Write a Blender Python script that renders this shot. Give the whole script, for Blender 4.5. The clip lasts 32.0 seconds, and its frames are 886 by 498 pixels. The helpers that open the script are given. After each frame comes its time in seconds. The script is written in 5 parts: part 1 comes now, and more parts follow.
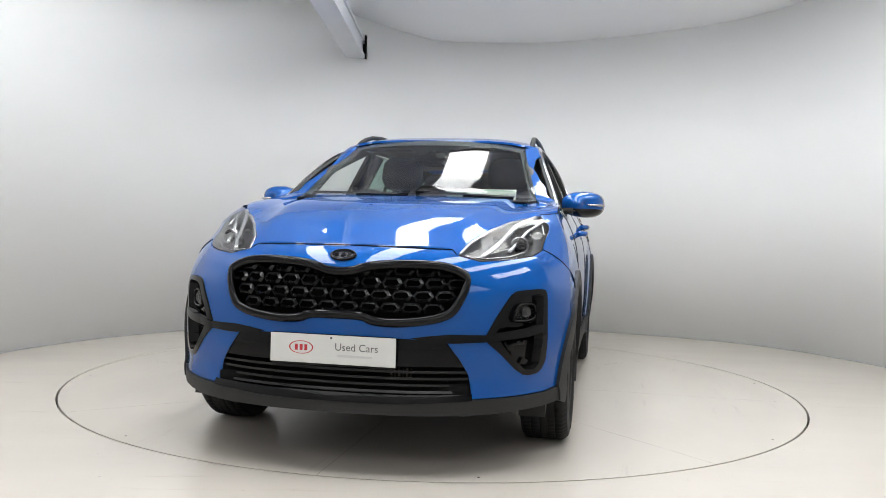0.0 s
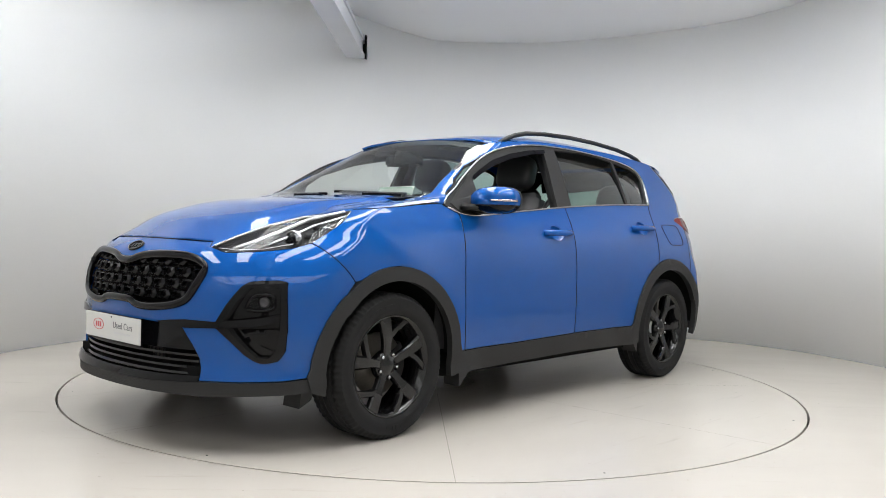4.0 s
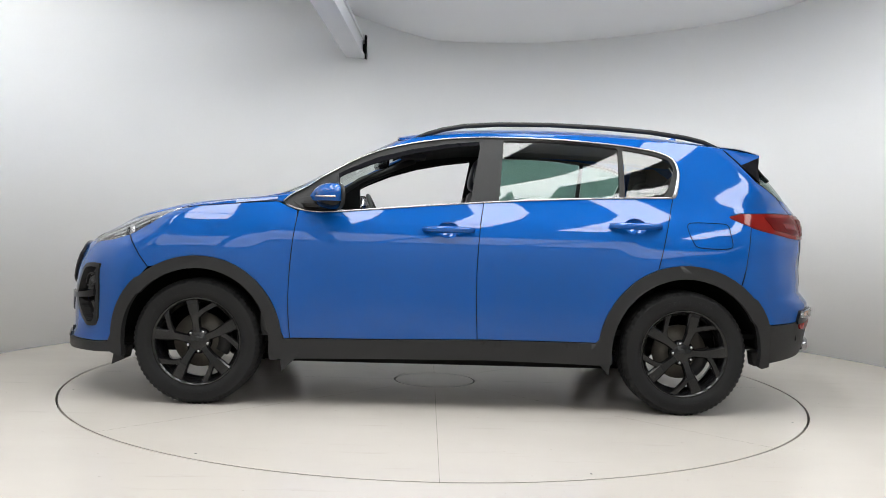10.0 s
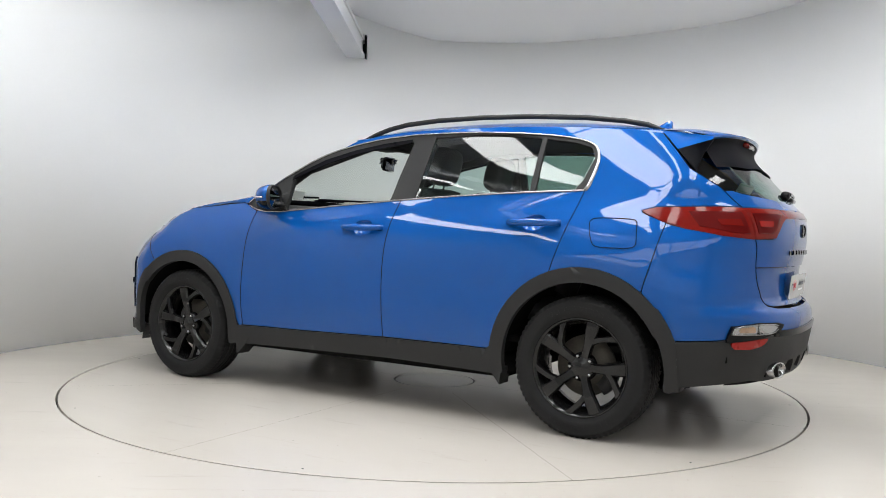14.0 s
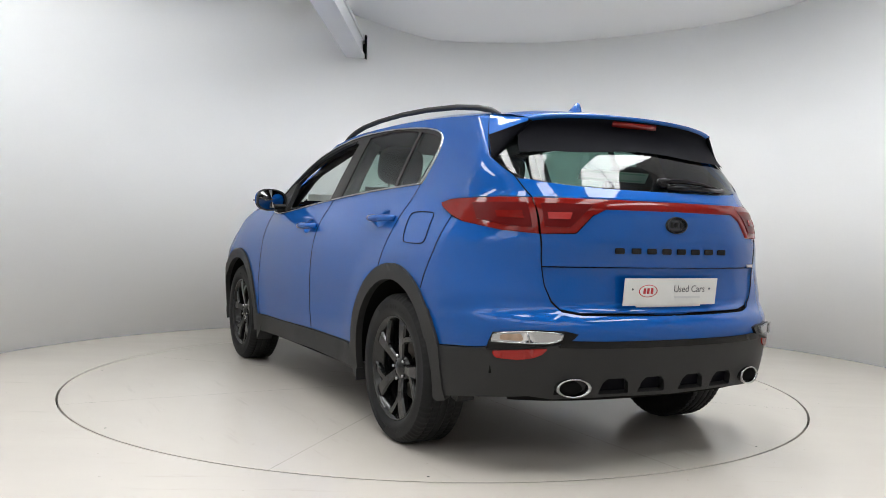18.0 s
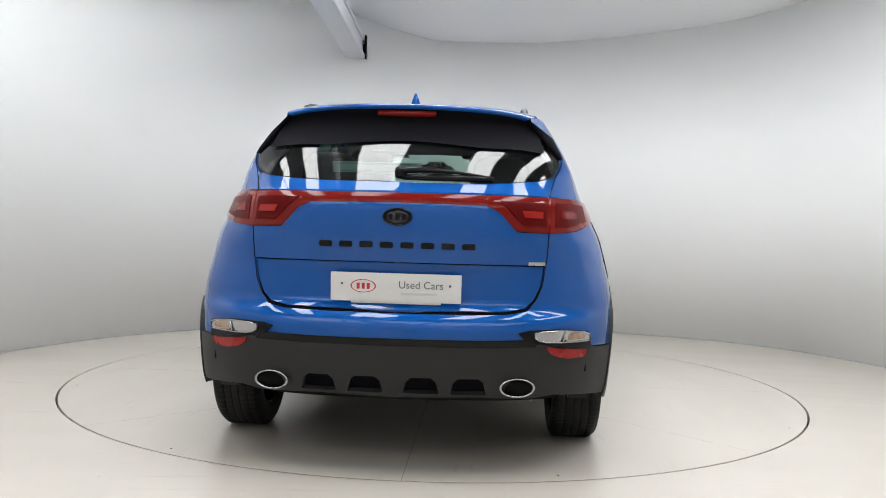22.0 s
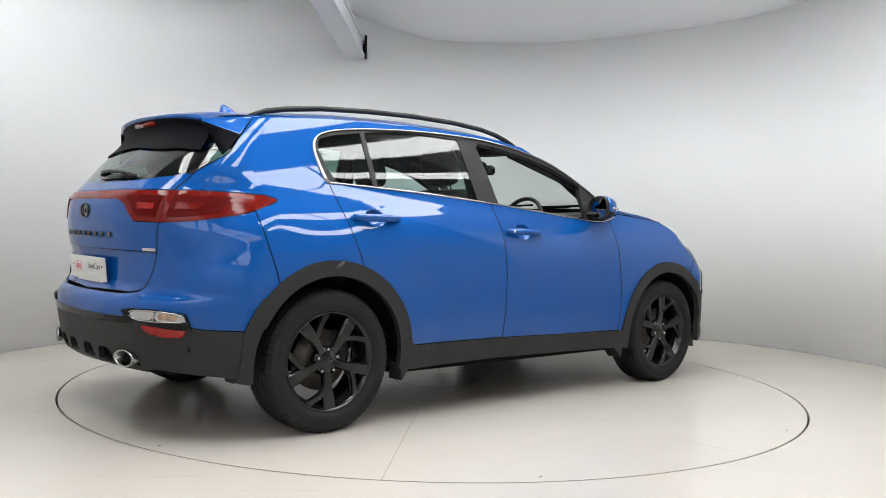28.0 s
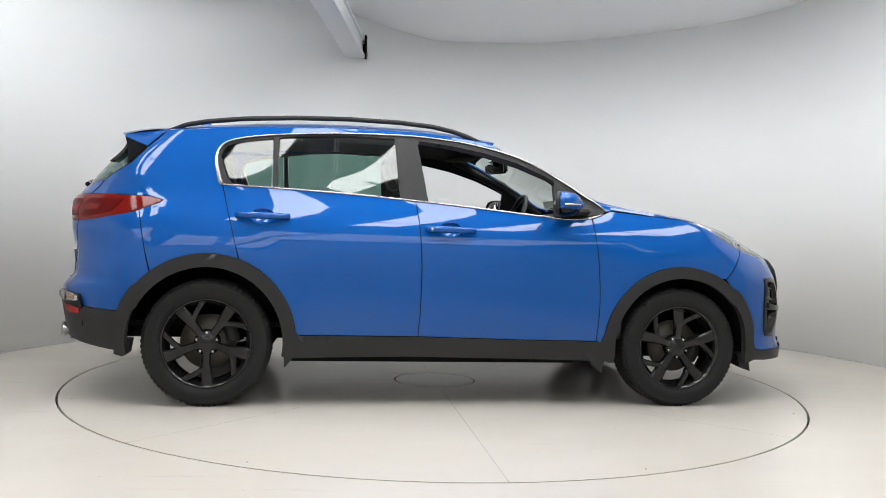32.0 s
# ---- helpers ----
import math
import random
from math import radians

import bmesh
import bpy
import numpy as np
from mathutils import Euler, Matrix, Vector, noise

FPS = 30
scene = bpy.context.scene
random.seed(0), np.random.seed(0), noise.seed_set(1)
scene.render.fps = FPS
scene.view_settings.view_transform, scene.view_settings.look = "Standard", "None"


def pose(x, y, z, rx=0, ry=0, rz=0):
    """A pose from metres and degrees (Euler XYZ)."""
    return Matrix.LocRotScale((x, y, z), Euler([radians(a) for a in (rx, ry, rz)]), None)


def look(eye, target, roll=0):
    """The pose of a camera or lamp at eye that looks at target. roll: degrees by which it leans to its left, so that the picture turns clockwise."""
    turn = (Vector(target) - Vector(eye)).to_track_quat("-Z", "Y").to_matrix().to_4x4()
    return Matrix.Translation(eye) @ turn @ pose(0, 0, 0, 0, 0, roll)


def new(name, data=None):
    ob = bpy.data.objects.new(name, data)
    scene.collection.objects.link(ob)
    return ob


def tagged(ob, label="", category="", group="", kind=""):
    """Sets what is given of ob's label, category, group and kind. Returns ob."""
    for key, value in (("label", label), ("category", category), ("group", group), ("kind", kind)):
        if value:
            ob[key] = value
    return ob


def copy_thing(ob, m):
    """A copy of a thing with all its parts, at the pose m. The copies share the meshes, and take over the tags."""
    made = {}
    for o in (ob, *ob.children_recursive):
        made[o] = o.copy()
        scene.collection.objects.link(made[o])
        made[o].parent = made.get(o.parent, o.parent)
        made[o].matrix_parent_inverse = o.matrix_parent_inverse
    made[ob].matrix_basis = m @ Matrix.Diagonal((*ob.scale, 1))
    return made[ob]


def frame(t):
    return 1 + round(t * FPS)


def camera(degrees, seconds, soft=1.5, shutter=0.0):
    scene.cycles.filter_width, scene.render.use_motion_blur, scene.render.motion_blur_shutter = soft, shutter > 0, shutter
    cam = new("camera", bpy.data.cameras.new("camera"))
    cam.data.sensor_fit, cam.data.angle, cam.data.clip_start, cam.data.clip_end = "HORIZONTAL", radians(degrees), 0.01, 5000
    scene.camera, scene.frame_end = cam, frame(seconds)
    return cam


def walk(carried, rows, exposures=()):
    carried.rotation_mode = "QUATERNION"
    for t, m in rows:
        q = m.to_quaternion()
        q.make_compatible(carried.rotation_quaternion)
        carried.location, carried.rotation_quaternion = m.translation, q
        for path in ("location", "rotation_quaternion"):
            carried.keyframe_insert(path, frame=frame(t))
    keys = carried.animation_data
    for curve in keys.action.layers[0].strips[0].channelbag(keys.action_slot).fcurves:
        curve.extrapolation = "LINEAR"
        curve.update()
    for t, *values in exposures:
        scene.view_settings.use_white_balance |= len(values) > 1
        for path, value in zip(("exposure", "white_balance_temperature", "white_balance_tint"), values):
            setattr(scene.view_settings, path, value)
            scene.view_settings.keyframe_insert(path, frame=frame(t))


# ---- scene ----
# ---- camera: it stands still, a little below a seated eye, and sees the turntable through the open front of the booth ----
cam = camera(55.26, 32.0, soft=0.9)
EYE = look((0, -5.551, 0.988), (0.0322, 0, 0.8618), 1.64)
walk(cam, [(0, EYE), (32, EYE)], exposures=[(0, 0.98), (32, 0.98)])

# turning of the table, seconds and degrees
TURN = [(0, -101.7), (3, -124.84), (6, -148.1), (9, -171.4), (11, -187.0), (13, -202.65), (16, -226.3), (19, -249.8), (21, -265.3), (23, -280.75), (25, -296.3), (28, -320.0), (30, -336.1), (32, -352.2)]

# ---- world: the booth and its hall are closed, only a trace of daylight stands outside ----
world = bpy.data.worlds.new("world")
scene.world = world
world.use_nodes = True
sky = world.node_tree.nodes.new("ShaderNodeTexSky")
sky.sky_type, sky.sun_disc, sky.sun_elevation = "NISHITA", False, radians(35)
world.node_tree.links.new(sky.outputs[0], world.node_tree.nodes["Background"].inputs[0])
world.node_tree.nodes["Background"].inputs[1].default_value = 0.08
PANEL_LIGHT, FILL_LIGHT = 6.3, 1.1


# ---- materials ----
def tree(name):
    m = bpy.data.materials.new(name)
    m.use_nodes = True
    return m, m.node_tree.nodes, m.node_tree.links, m.node_tree.nodes["Principled BSDF"]


def surface(name, colour, rough=0.5, metal=0.0, vary=0.0, scale=6.0, fine=80.0, bump=0.0, coat=0.0, spread=0.0, bump_scale=None, coat_rough=0.03, spec=0.5):
    """A plain surface with stains at one scale and grain at another; spread varies it from piece to piece."""
    m, nodes, links, b = tree(name)
    b.inputs["Roughness"].default_value, b.inputs["Metallic"].default_value = rough, metal
    b.inputs["Base Color"].default_value = (*colour, 1)
    b.inputs["Coat Weight"].default_value = coat
    b.inputs["Specular IOR Level"].default_value = spec
    b.inputs["Coat Roughness"].default_value = coat_rough
    if vary or bump or spread:
        at = nodes.new("ShaderNodeTexCoord")
        big, small = nodes.new("ShaderNodeTexNoise"), nodes.new("ShaderNodeTexNoise")
        big.inputs["Scale"].default_value, small.inputs["Scale"].default_value = scale, fine
        big.inputs["Detail"].default_value = 5
        for n in (big, small):
            links.new(at.outputs["Object"], n.inputs["Vector"])
        mix = nodes.new("ShaderNodeMix")
        mix.data_type = "FLOAT"
        mix.inputs[0].default_value = 0.35
        links.new(big.outputs[0], mix.inputs[2])
        links.new(small.outputs[0], mix.inputs[3])
        value = mix.outputs[0]
        if spread:
            info, add = nodes.new("ShaderNodeObjectInfo"), nodes.new("ShaderNodeMath")
            add.operation = "MULTIPLY_ADD"
            add.inputs[1].default_value = spread
            links.new(info.outputs["Random"], add.inputs[0])
            links.new(value, add.inputs[2])
            value = add.outputs[0]
        ramp = nodes.new("ShaderNodeMapRange")
        ramp.inputs[1].default_value, ramp.inputs[2].default_value = 0.25, 0.75
        ramp.inputs[3].default_value, ramp.inputs[4].default_value = 1 - vary, 1 + vary
        links.new(value, ramp.inputs[0])
        tint = nodes.new("ShaderNodeVectorMath")
        tint.operation = "SCALE"
        tint.inputs[0].default_value = colour
        links.new(ramp.outputs[0], tint.inputs[3])
        links.new(tint.outputs[0], b.inputs["Base Color"])
        r = nodes.new("ShaderNodeMapRange")
        r.inputs[1].default_value, r.inputs[2].default_value = 0.3, 0.7
        r.inputs[3].default_value, r.inputs[4].default_value = max(0, rough - .4 * vary), min(1, rough + .4 * vary)
        links.new(big.outputs[0], r.inputs[0])
        links.new(r.outputs[0], b.inputs["Roughness"])
        if bump:
            bm = nodes.new("ShaderNodeBump")
            bm.inputs["Strength"].default_value, bm.inputs["Distance"].default_value = bump, 0.002
            src = small
            if bump_scale:
                src = nodes.new("ShaderNodeTexNoise")
                src.inputs["Scale"].default_value = bump_scale
                links.new(at.outputs["Object"], src.inputs["Vector"])
            links.new(src.outputs[0], bm.inputs["Height"])
            links.new(bm.outputs[0], b.inputs["Normal"])
    return m


def paint_material():
    """Blue metallic car paint under clear lacquer, with a faint orange peel and fine flake."""
    m, nodes, links, b = tree("blue_paint")
    at = nodes.new("ShaderNodeTexCoord")
    flake = nodes.new("ShaderNodeTexNoise")
    flake.inputs["Scale"].default_value, flake.inputs["Detail"].default_value = 900, 1
    links.new(at.outputs["Object"], flake.inputs["Vector"])
    mix = nodes.new("ShaderNodeMix")
    mix.data_type = "RGBA"
    mix.inputs[6].default_value, mix.inputs[7].default_value = PAINT_DARK, PAINT_LIGHT
    links.new(flake.outputs[0], mix.inputs[0])
    links.new(mix.outputs[2], b.inputs["Base Color"])
    b.inputs["Metallic"].default_value, b.inputs["Roughness"].default_value = PAINT_METAL, 0.5
    b.inputs["Coat Weight"].default_value, b.inputs["Coat Roughness"].default_value, b.inputs["Coat IOR"].default_value = 1.0, 0.006, 1.46
    b.inputs["Specular IOR Level"].default_value = 0.0
    peel, bump = nodes.new("ShaderNodeTexNoise"), nodes.new("ShaderNodeBump")
    peel.inputs["Scale"].default_value = 260
    bump.inputs["Strength"].default_value, bump.inputs["Distance"].default_value = 0.006, 0.001
    links.new(at.outputs["Object"], peel.inputs["Vector"])
    links.new(peel.outputs[0], bump.inputs["Height"])
    links.new(bump.outputs[0], b.inputs["Coat Normal"])
    return m


def glass_material(name, colour, base=.05, rough=0.0):
    """Thin automotive glass: it lets light through, tinted, and mirrors more at a flat angle."""
    m, nodes, links, b = tree(name)
    nodes.remove(b)
    clear, gloss, mix, facing = nodes.new("ShaderNodeBsdfTransparent"), nodes.new("ShaderNodeBsdfGlossy"), nodes.new("ShaderNodeMixShader"), nodes.new("ShaderNodeLayerWeight")
    clear.inputs[0].default_value = (*colour, 1)
    gloss.inputs["Roughness"].default_value = rough
    facing.inputs[0].default_value = .5
    power, up = nodes.new("ShaderNodeMath"), nodes.new("ShaderNodeMath")
    power.operation, up.operation = "POWER", "MULTIPLY_ADD"
    power.inputs[1].default_value = 5
    up.inputs[1].default_value, up.inputs[2].default_value = 1 - base, base
    links.new(facing.outputs["Facing"], power.inputs[0])
    links.new(power.outputs[0], up.inputs[0])
    links.new(up.outputs[0], mix.inputs[0])
    links.new(clear.outputs[0], mix.inputs[1])
    links.new(gloss.outputs[0], mix.inputs[2])
    links.new(mix.outputs[0], nodes["Material Output"].inputs[0])
    return m


def glow(name, colour, strength):
    m, nodes, links, b = tree(name)
    b.inputs["Base Color"].default_value = (.8, .8, .8, 1)
    b.inputs["Emission Color"].default_value, b.inputs["Emission Strength"].default_value = (*colour, 1), strength
    return m


PAINT_DARK, PAINT_LIGHT, PAINT_METAL = (.0015, .054, .243, 1), (.0027, .089, .368, 1), 0.3
M_BLUE = paint_material()
M_BLACK = surface("black_gloss_trim", (.004, .004, .005), .05, spec=.22)
M_CLAD = surface("grained_black_plastic", (.018, .018, .0185), .55, vary=.15, scale=4, fine=400, bump=.25, bump_scale=700, spec=.3)
M_UNDER = surface("satin_black_plastic", (.003, .003, .005), .6, spec=.05)
M_MESH = surface("black_grille_plastic", (.010, .010, .011), .2, spec=.35)
M_DARK = surface("dark_void", (.007, .007, .007), .9, spec=.05)
M_CHROME = surface("bright_chrome", (.37, .375, .38), .22, 1.0)
M_MIRROR = surface("dim_mirror_glass", (.22, .225, .23), .03, 1.0)
M_SATIN = surface("satin_aluminium", (.55, .56, .57), .3, 1.0, vary=.08, scale=30)
M_TYRE = surface("tyre_rubber", (.011, .011, .0115), .7, vary=.3, scale=5, fine=150, bump=.15, spec=.25)
M_RIM = surface("gloss_black_alloy", (.006, .006, .0065), .16, .0, spec=.45)
M_DISC = surface("brake_steel", (.08, .072, .06), .5, .35, vary=.3, scale=14)
M_SEAT = surface("black_leather", (.022, .022, .024), .45, vary=.2, scale=12, bump=.3, bump_scale=250)
M_DASH = surface("dark_grained_dash", (.03, .03, .032), .6, vary=.15, scale=8, bump=.2, bump_scale=500)
M_LINER = surface("dark_grey_headlining", (.05, .05, .05), .9, vary=.05)
M_RED = surface("red_lamp_lens", (.15, .007, .005), .08, spec=.25, coat=.0, vary=.12, scale=20)
M_RED_DEEP = surface("deep_red_lamp_bowl", (.09, .003, .003), .3, spec=.08)
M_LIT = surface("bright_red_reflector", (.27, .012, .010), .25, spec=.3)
M_LENS = glass_material("clear_lamp_lens", (.93, .94, .95), .02)
M_SCREEN = glass_material("clear_windscreen", (.74, .80, .77), .045)
M_TINT = glass_material("privacy_tinted_glass", (.38, .53, .485), .065)
M_WHITE = surface("white_plate_acrylic", (.62, .62, .61), .25, coat=.4, vary=.03)
M_PAPER = surface("white_paper", (.78, .79, .76), .7, vary=.03)
M_GREENPRINT = surface("pale_green_print", (.45, .62, .5), .7)
M_GREY_PRINT = surface("grey_print", (.10, .10, .11), .6)
M_PALE_PRINT = surface("pale_grey_print", (.48, .48, .49), .6)
M_RED_PRINT = surface("red_print", (.45, .02, .03), .5)
M_AMBER = surface("amber_bulb", (.32, .21, .14), .2, coat=.5)
M_BADGE = surface("smoked_badge_face", (.02, .022, .03), .12, .3)
M_SILVER = surface("lamp_reflector", (.5, .5, .51), .16, .9)
M_GREY_LAMP = surface("grey_lamp_bowl", (.05, .05, .053), .5, .0, spec=.3)
M_HALL = surface("grey_hall_paint", (.34, .345, .355), .6, vary=.05, scale=1.5)
M_HALL_WALL = surface("pale_hall_paint", (.62, .62, .61), .6, vary=.05, scale=1.5)
M_WALL = surface("white_painted_wall", (.93, .935, .935), .6, vary=.015, scale=1.2, fine=60, bump=.05)
M_CEIL = surface("pale_grey_ceiling", (.90, .91, .92), .8, vary=.015, scale=.8)
M_BEAM = surface("white_steel_beam", (.70, .715, .74), .45, vary=.03, scale=3)
M_LAMP = glow("lit_diffuser", (.975, .99, .985), PANEL_LIGHT)
# glow of the added hall panels, which have no known source
M_HALL_FILL = glow("hall_fill_glow", (.975, .99, .985), FILL_LIGHT)
M_FRAME = surface("white_lamp_frame", (.7, .7, .7), .5)


def floor_material(name, seam):
    """Glossy cream floor paint with drag marks, dull patches and fine dirt."""
    m, nodes, links, b = tree(name)
    at = nodes.new("ShaderNodeTexCoord")
    def noisy(scale, detail, stretch=(1, 1, 1), rough=.6):
        mp, n = nodes.new("ShaderNodeMapping"), nodes.new("ShaderNodeTexNoise")
        mp.inputs["Scale"].default_value = stretch
        n.inputs["Scale"].default_value, n.inputs["Detail"].default_value, n.inputs["Roughness"].default_value = scale, detail, rough
        links.new(at.outputs["Object"], mp.inputs[0])
        links.new(mp.outputs[0], n.inputs["Vector"])
        return n.outputs[0]
    big, drag, grit = noisy(.9, 5), noisy(.8, 4, (1, 2.5, 1)), noisy(60, 3)
    s = nodes.new("ShaderNodeMath")
    s.operation = "ADD"
    links.new(drag, s.inputs[0])
    links.new(big, s.inputs[1])
    shade = nodes.new("ShaderNodeMix")
    shade.data_type = "RGBA"
    shade.inputs[6].default_value, shade.inputs[7].default_value = (.47, .435, .395, 1), (.54, .502, .459, 1)
    half = nodes.new("ShaderNodeMath")
    half.operation = "MULTIPLY"
    half.inputs[1].default_value = .5
    links.new(s.outputs[0], half.inputs[0])
    links.new(half.outputs[0], shade.inputs[0])
    scuff, thin = noisy(1.3, 6, (1, 9, 1), .72), nodes.new("ShaderNodeMapRange")
    thin.inputs[1].default_value, thin.inputs[2].default_value, thin.inputs[3].default_value, thin.inputs[4].default_value = .60, .70, 1., .90
    links.new(scuff, thin.inputs[0])
    speck, dots = noisy(38, 2, (1, 1, 1), .5), nodes.new("ShaderNodeMapRange")
    dots.inputs[1].default_value, dots.inputs[2].default_value, dots.inputs[3].default_value, dots.inputs[4].default_value = .74, .80, 1., .6
    links.new(speck, dots.inputs[0])
    wear, worn = nodes.new("ShaderNodeMath"), nodes.new("ShaderNodeVectorMath")
    wear.operation, worn.operation = "MULTIPLY", "SCALE"
    links.new(thin.outputs[0], wear.inputs[0])
    links.new(dots.outputs[0], wear.inputs[1])
    links.new(shade.outputs[2], worn.inputs[0])
    links.new(wear.outputs[0], worn.inputs[3])
    links.new(worn.outputs[0], b.inputs["Base Color"])
    r = nodes.new("ShaderNodeMapRange")
    r.inputs[1].default_value, r.inputs[2].default_value, r.inputs[3].default_value, r.inputs[4].default_value = .0, 1., .2, .28
    links.new(drag, r.inputs[0])
    links.new(r.outputs[0], b.inputs["Roughness"])
    bump = nodes.new("ShaderNodeBump")
    bump.inputs["Strength"].default_value, bump.inputs["Distance"].default_value = .004, .002
    links.new(big, bump.inputs["Height"])
    links.new(bump.outputs[0], b.inputs["Normal"])
    return m


M_FLOOR = floor_material("cream_floor_paint", 0)


# ---- helpers of the builder ----
def part(name, bm, material, parent=None, label="", smooth=True, normal=None):
    """Links a bmesh as one mesh object, under a thing or a part. normal: a rule for the surface's true slope."""
    me = bpy.data.meshes.new(name)
    bm.to_mesh(me)
    bm.free()
    for m in (material if isinstance(material, (list, tuple)) else [material]):
        me.materials.append(m)
    if smooth:
        me.polygons.foreach_set("use_smooth", [True] * len(me.polygons))
    if normal:
        me.normals_split_custom_set_from_vertices([normal(v.co) for v in me.vertices])
    ob = new(name, me)
    ob.parent = parent
    return tagged(ob, label)


def from_lists(verts, faces):
    bm = bmesh.new()
    vs = [bm.verts.new(v) for v in verts]
    for f in faces:
        try:
            bm.faces.new([vs[i] for i in f])
        except ValueError:
            pass
    for v in [v for v in bm.verts if not v.link_faces]:
        bm.verts.remove(v)
    return bm


def box(lo, hi, bevel=0.0, m=None):
    bm = bmesh.new()
    bmesh.ops.create_cube(bm, size=1)
    for v in bm.verts:
        v.co = [lo[i] + (v.co[i] + .5) * (hi[i] - lo[i]) for i in range(3)]
    if bevel:
        bmesh.ops.bevel(bm, geom=bm.edges[:], offset=bevel, segments=2, affect="EDGES")
    if m is not None:
        bm.transform(m)
    return bm


def lathe(rows, n=48, axis="Y", mid=(0, 0, 0), arc=None):
    """Spins rows of (radius, along) round an axis."""
    a0, a1 = arc or (0, 2 * math.pi)
    full = arc is None
    verts, faces = [], []
    k = n if full else n + 1
    for i in range(k):
        a = a0 + (a1 - a0) * i / n
        for r, h in rows:
            c, s = r * math.cos(a), r * math.sin(a)
            p = (c, h, s) if axis == "Y" else (c, s, h) if axis == "Z" else (h, c, s)
            verts.append([p[j] + mid[j] for j in range(3)])
    m = len(rows)
    for i in range(n):
        j = (i + 1) % k
        for q in range(m - 1):
            faces.append((i * m + q, i * m + q + 1, j * m + q + 1, j * m + q))
    bm = from_lists(verts, faces)
    bmesh.ops.remove_doubles(bm, verts=bm.verts, dist=1e-6)
    bmesh.ops.recalc_face_normals(bm, faces=bm.faces)
    return bm


def tube(path, radius, n=8, flat=1.0, closed=False):
    """A rod along a path of places; flat squeezes it in height."""
    pts = [Vector(p) for p in path]
    verts, faces = [], []
    k = len(pts)
    run = (pts[-1] - pts[0]).normalized()
    ref = Vector((1, 0, 0)) if not closed and abs(run.z) > .8 else Vector((0, 0, 1))
    for i, p in enumerate(pts):
        d = (pts[(i + 1) % k if closed else min(i + 1, k - 1)] - pts[(i - 1) % k if closed else max(i - 1, 0)]).normalized()
        side = d.cross(ref)
        side = side.normalized() if side.length > 1e-4 else Vector((1, 0, 0))
        up = side.cross(d)
        r = radius(i / (k - 1)) if callable(radius) else radius
        for j in range(n):
            a = 2 * math.pi * j / n
            verts.append(p + side * (r * math.cos(a)) + up * (r * flat * math.sin(a)))
    for i in range(k if closed else k - 1):
        for j in range(n):
            a, b = i * n + j, i * n + (j + 1) % n
            c, d = ((i + 1) % k) * n + (j + 1) % n, ((i + 1) % k) * n + j
            faces.append((a, b, c, d))
    if not closed:
        faces += [tuple(range(n))[::-1], tuple(range((k - 1) * n, k * n))]
    bm = from_lists(verts, faces)
    bmesh.ops.recalc_face_normals(bm, faces=bm.faces)
    return bm


# ---- the booth ----
WALL_C, WALL_R, CEIL = (.266, -.243), 3.52, 2.94
BACK = -7.0


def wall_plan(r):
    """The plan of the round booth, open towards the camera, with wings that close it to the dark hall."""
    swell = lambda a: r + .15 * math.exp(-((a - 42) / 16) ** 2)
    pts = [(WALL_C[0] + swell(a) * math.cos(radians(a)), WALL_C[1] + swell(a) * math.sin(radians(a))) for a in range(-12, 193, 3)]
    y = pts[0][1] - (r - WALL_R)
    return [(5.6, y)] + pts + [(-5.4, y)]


def ceiling_height(x, y):
    """The roof falls towards the round wall and rises a little to one side."""
    return min(4.3, CEIL + .13 * max(0, 3.2 - y) + .22 * min(2.2, max(0, -x - .1)))


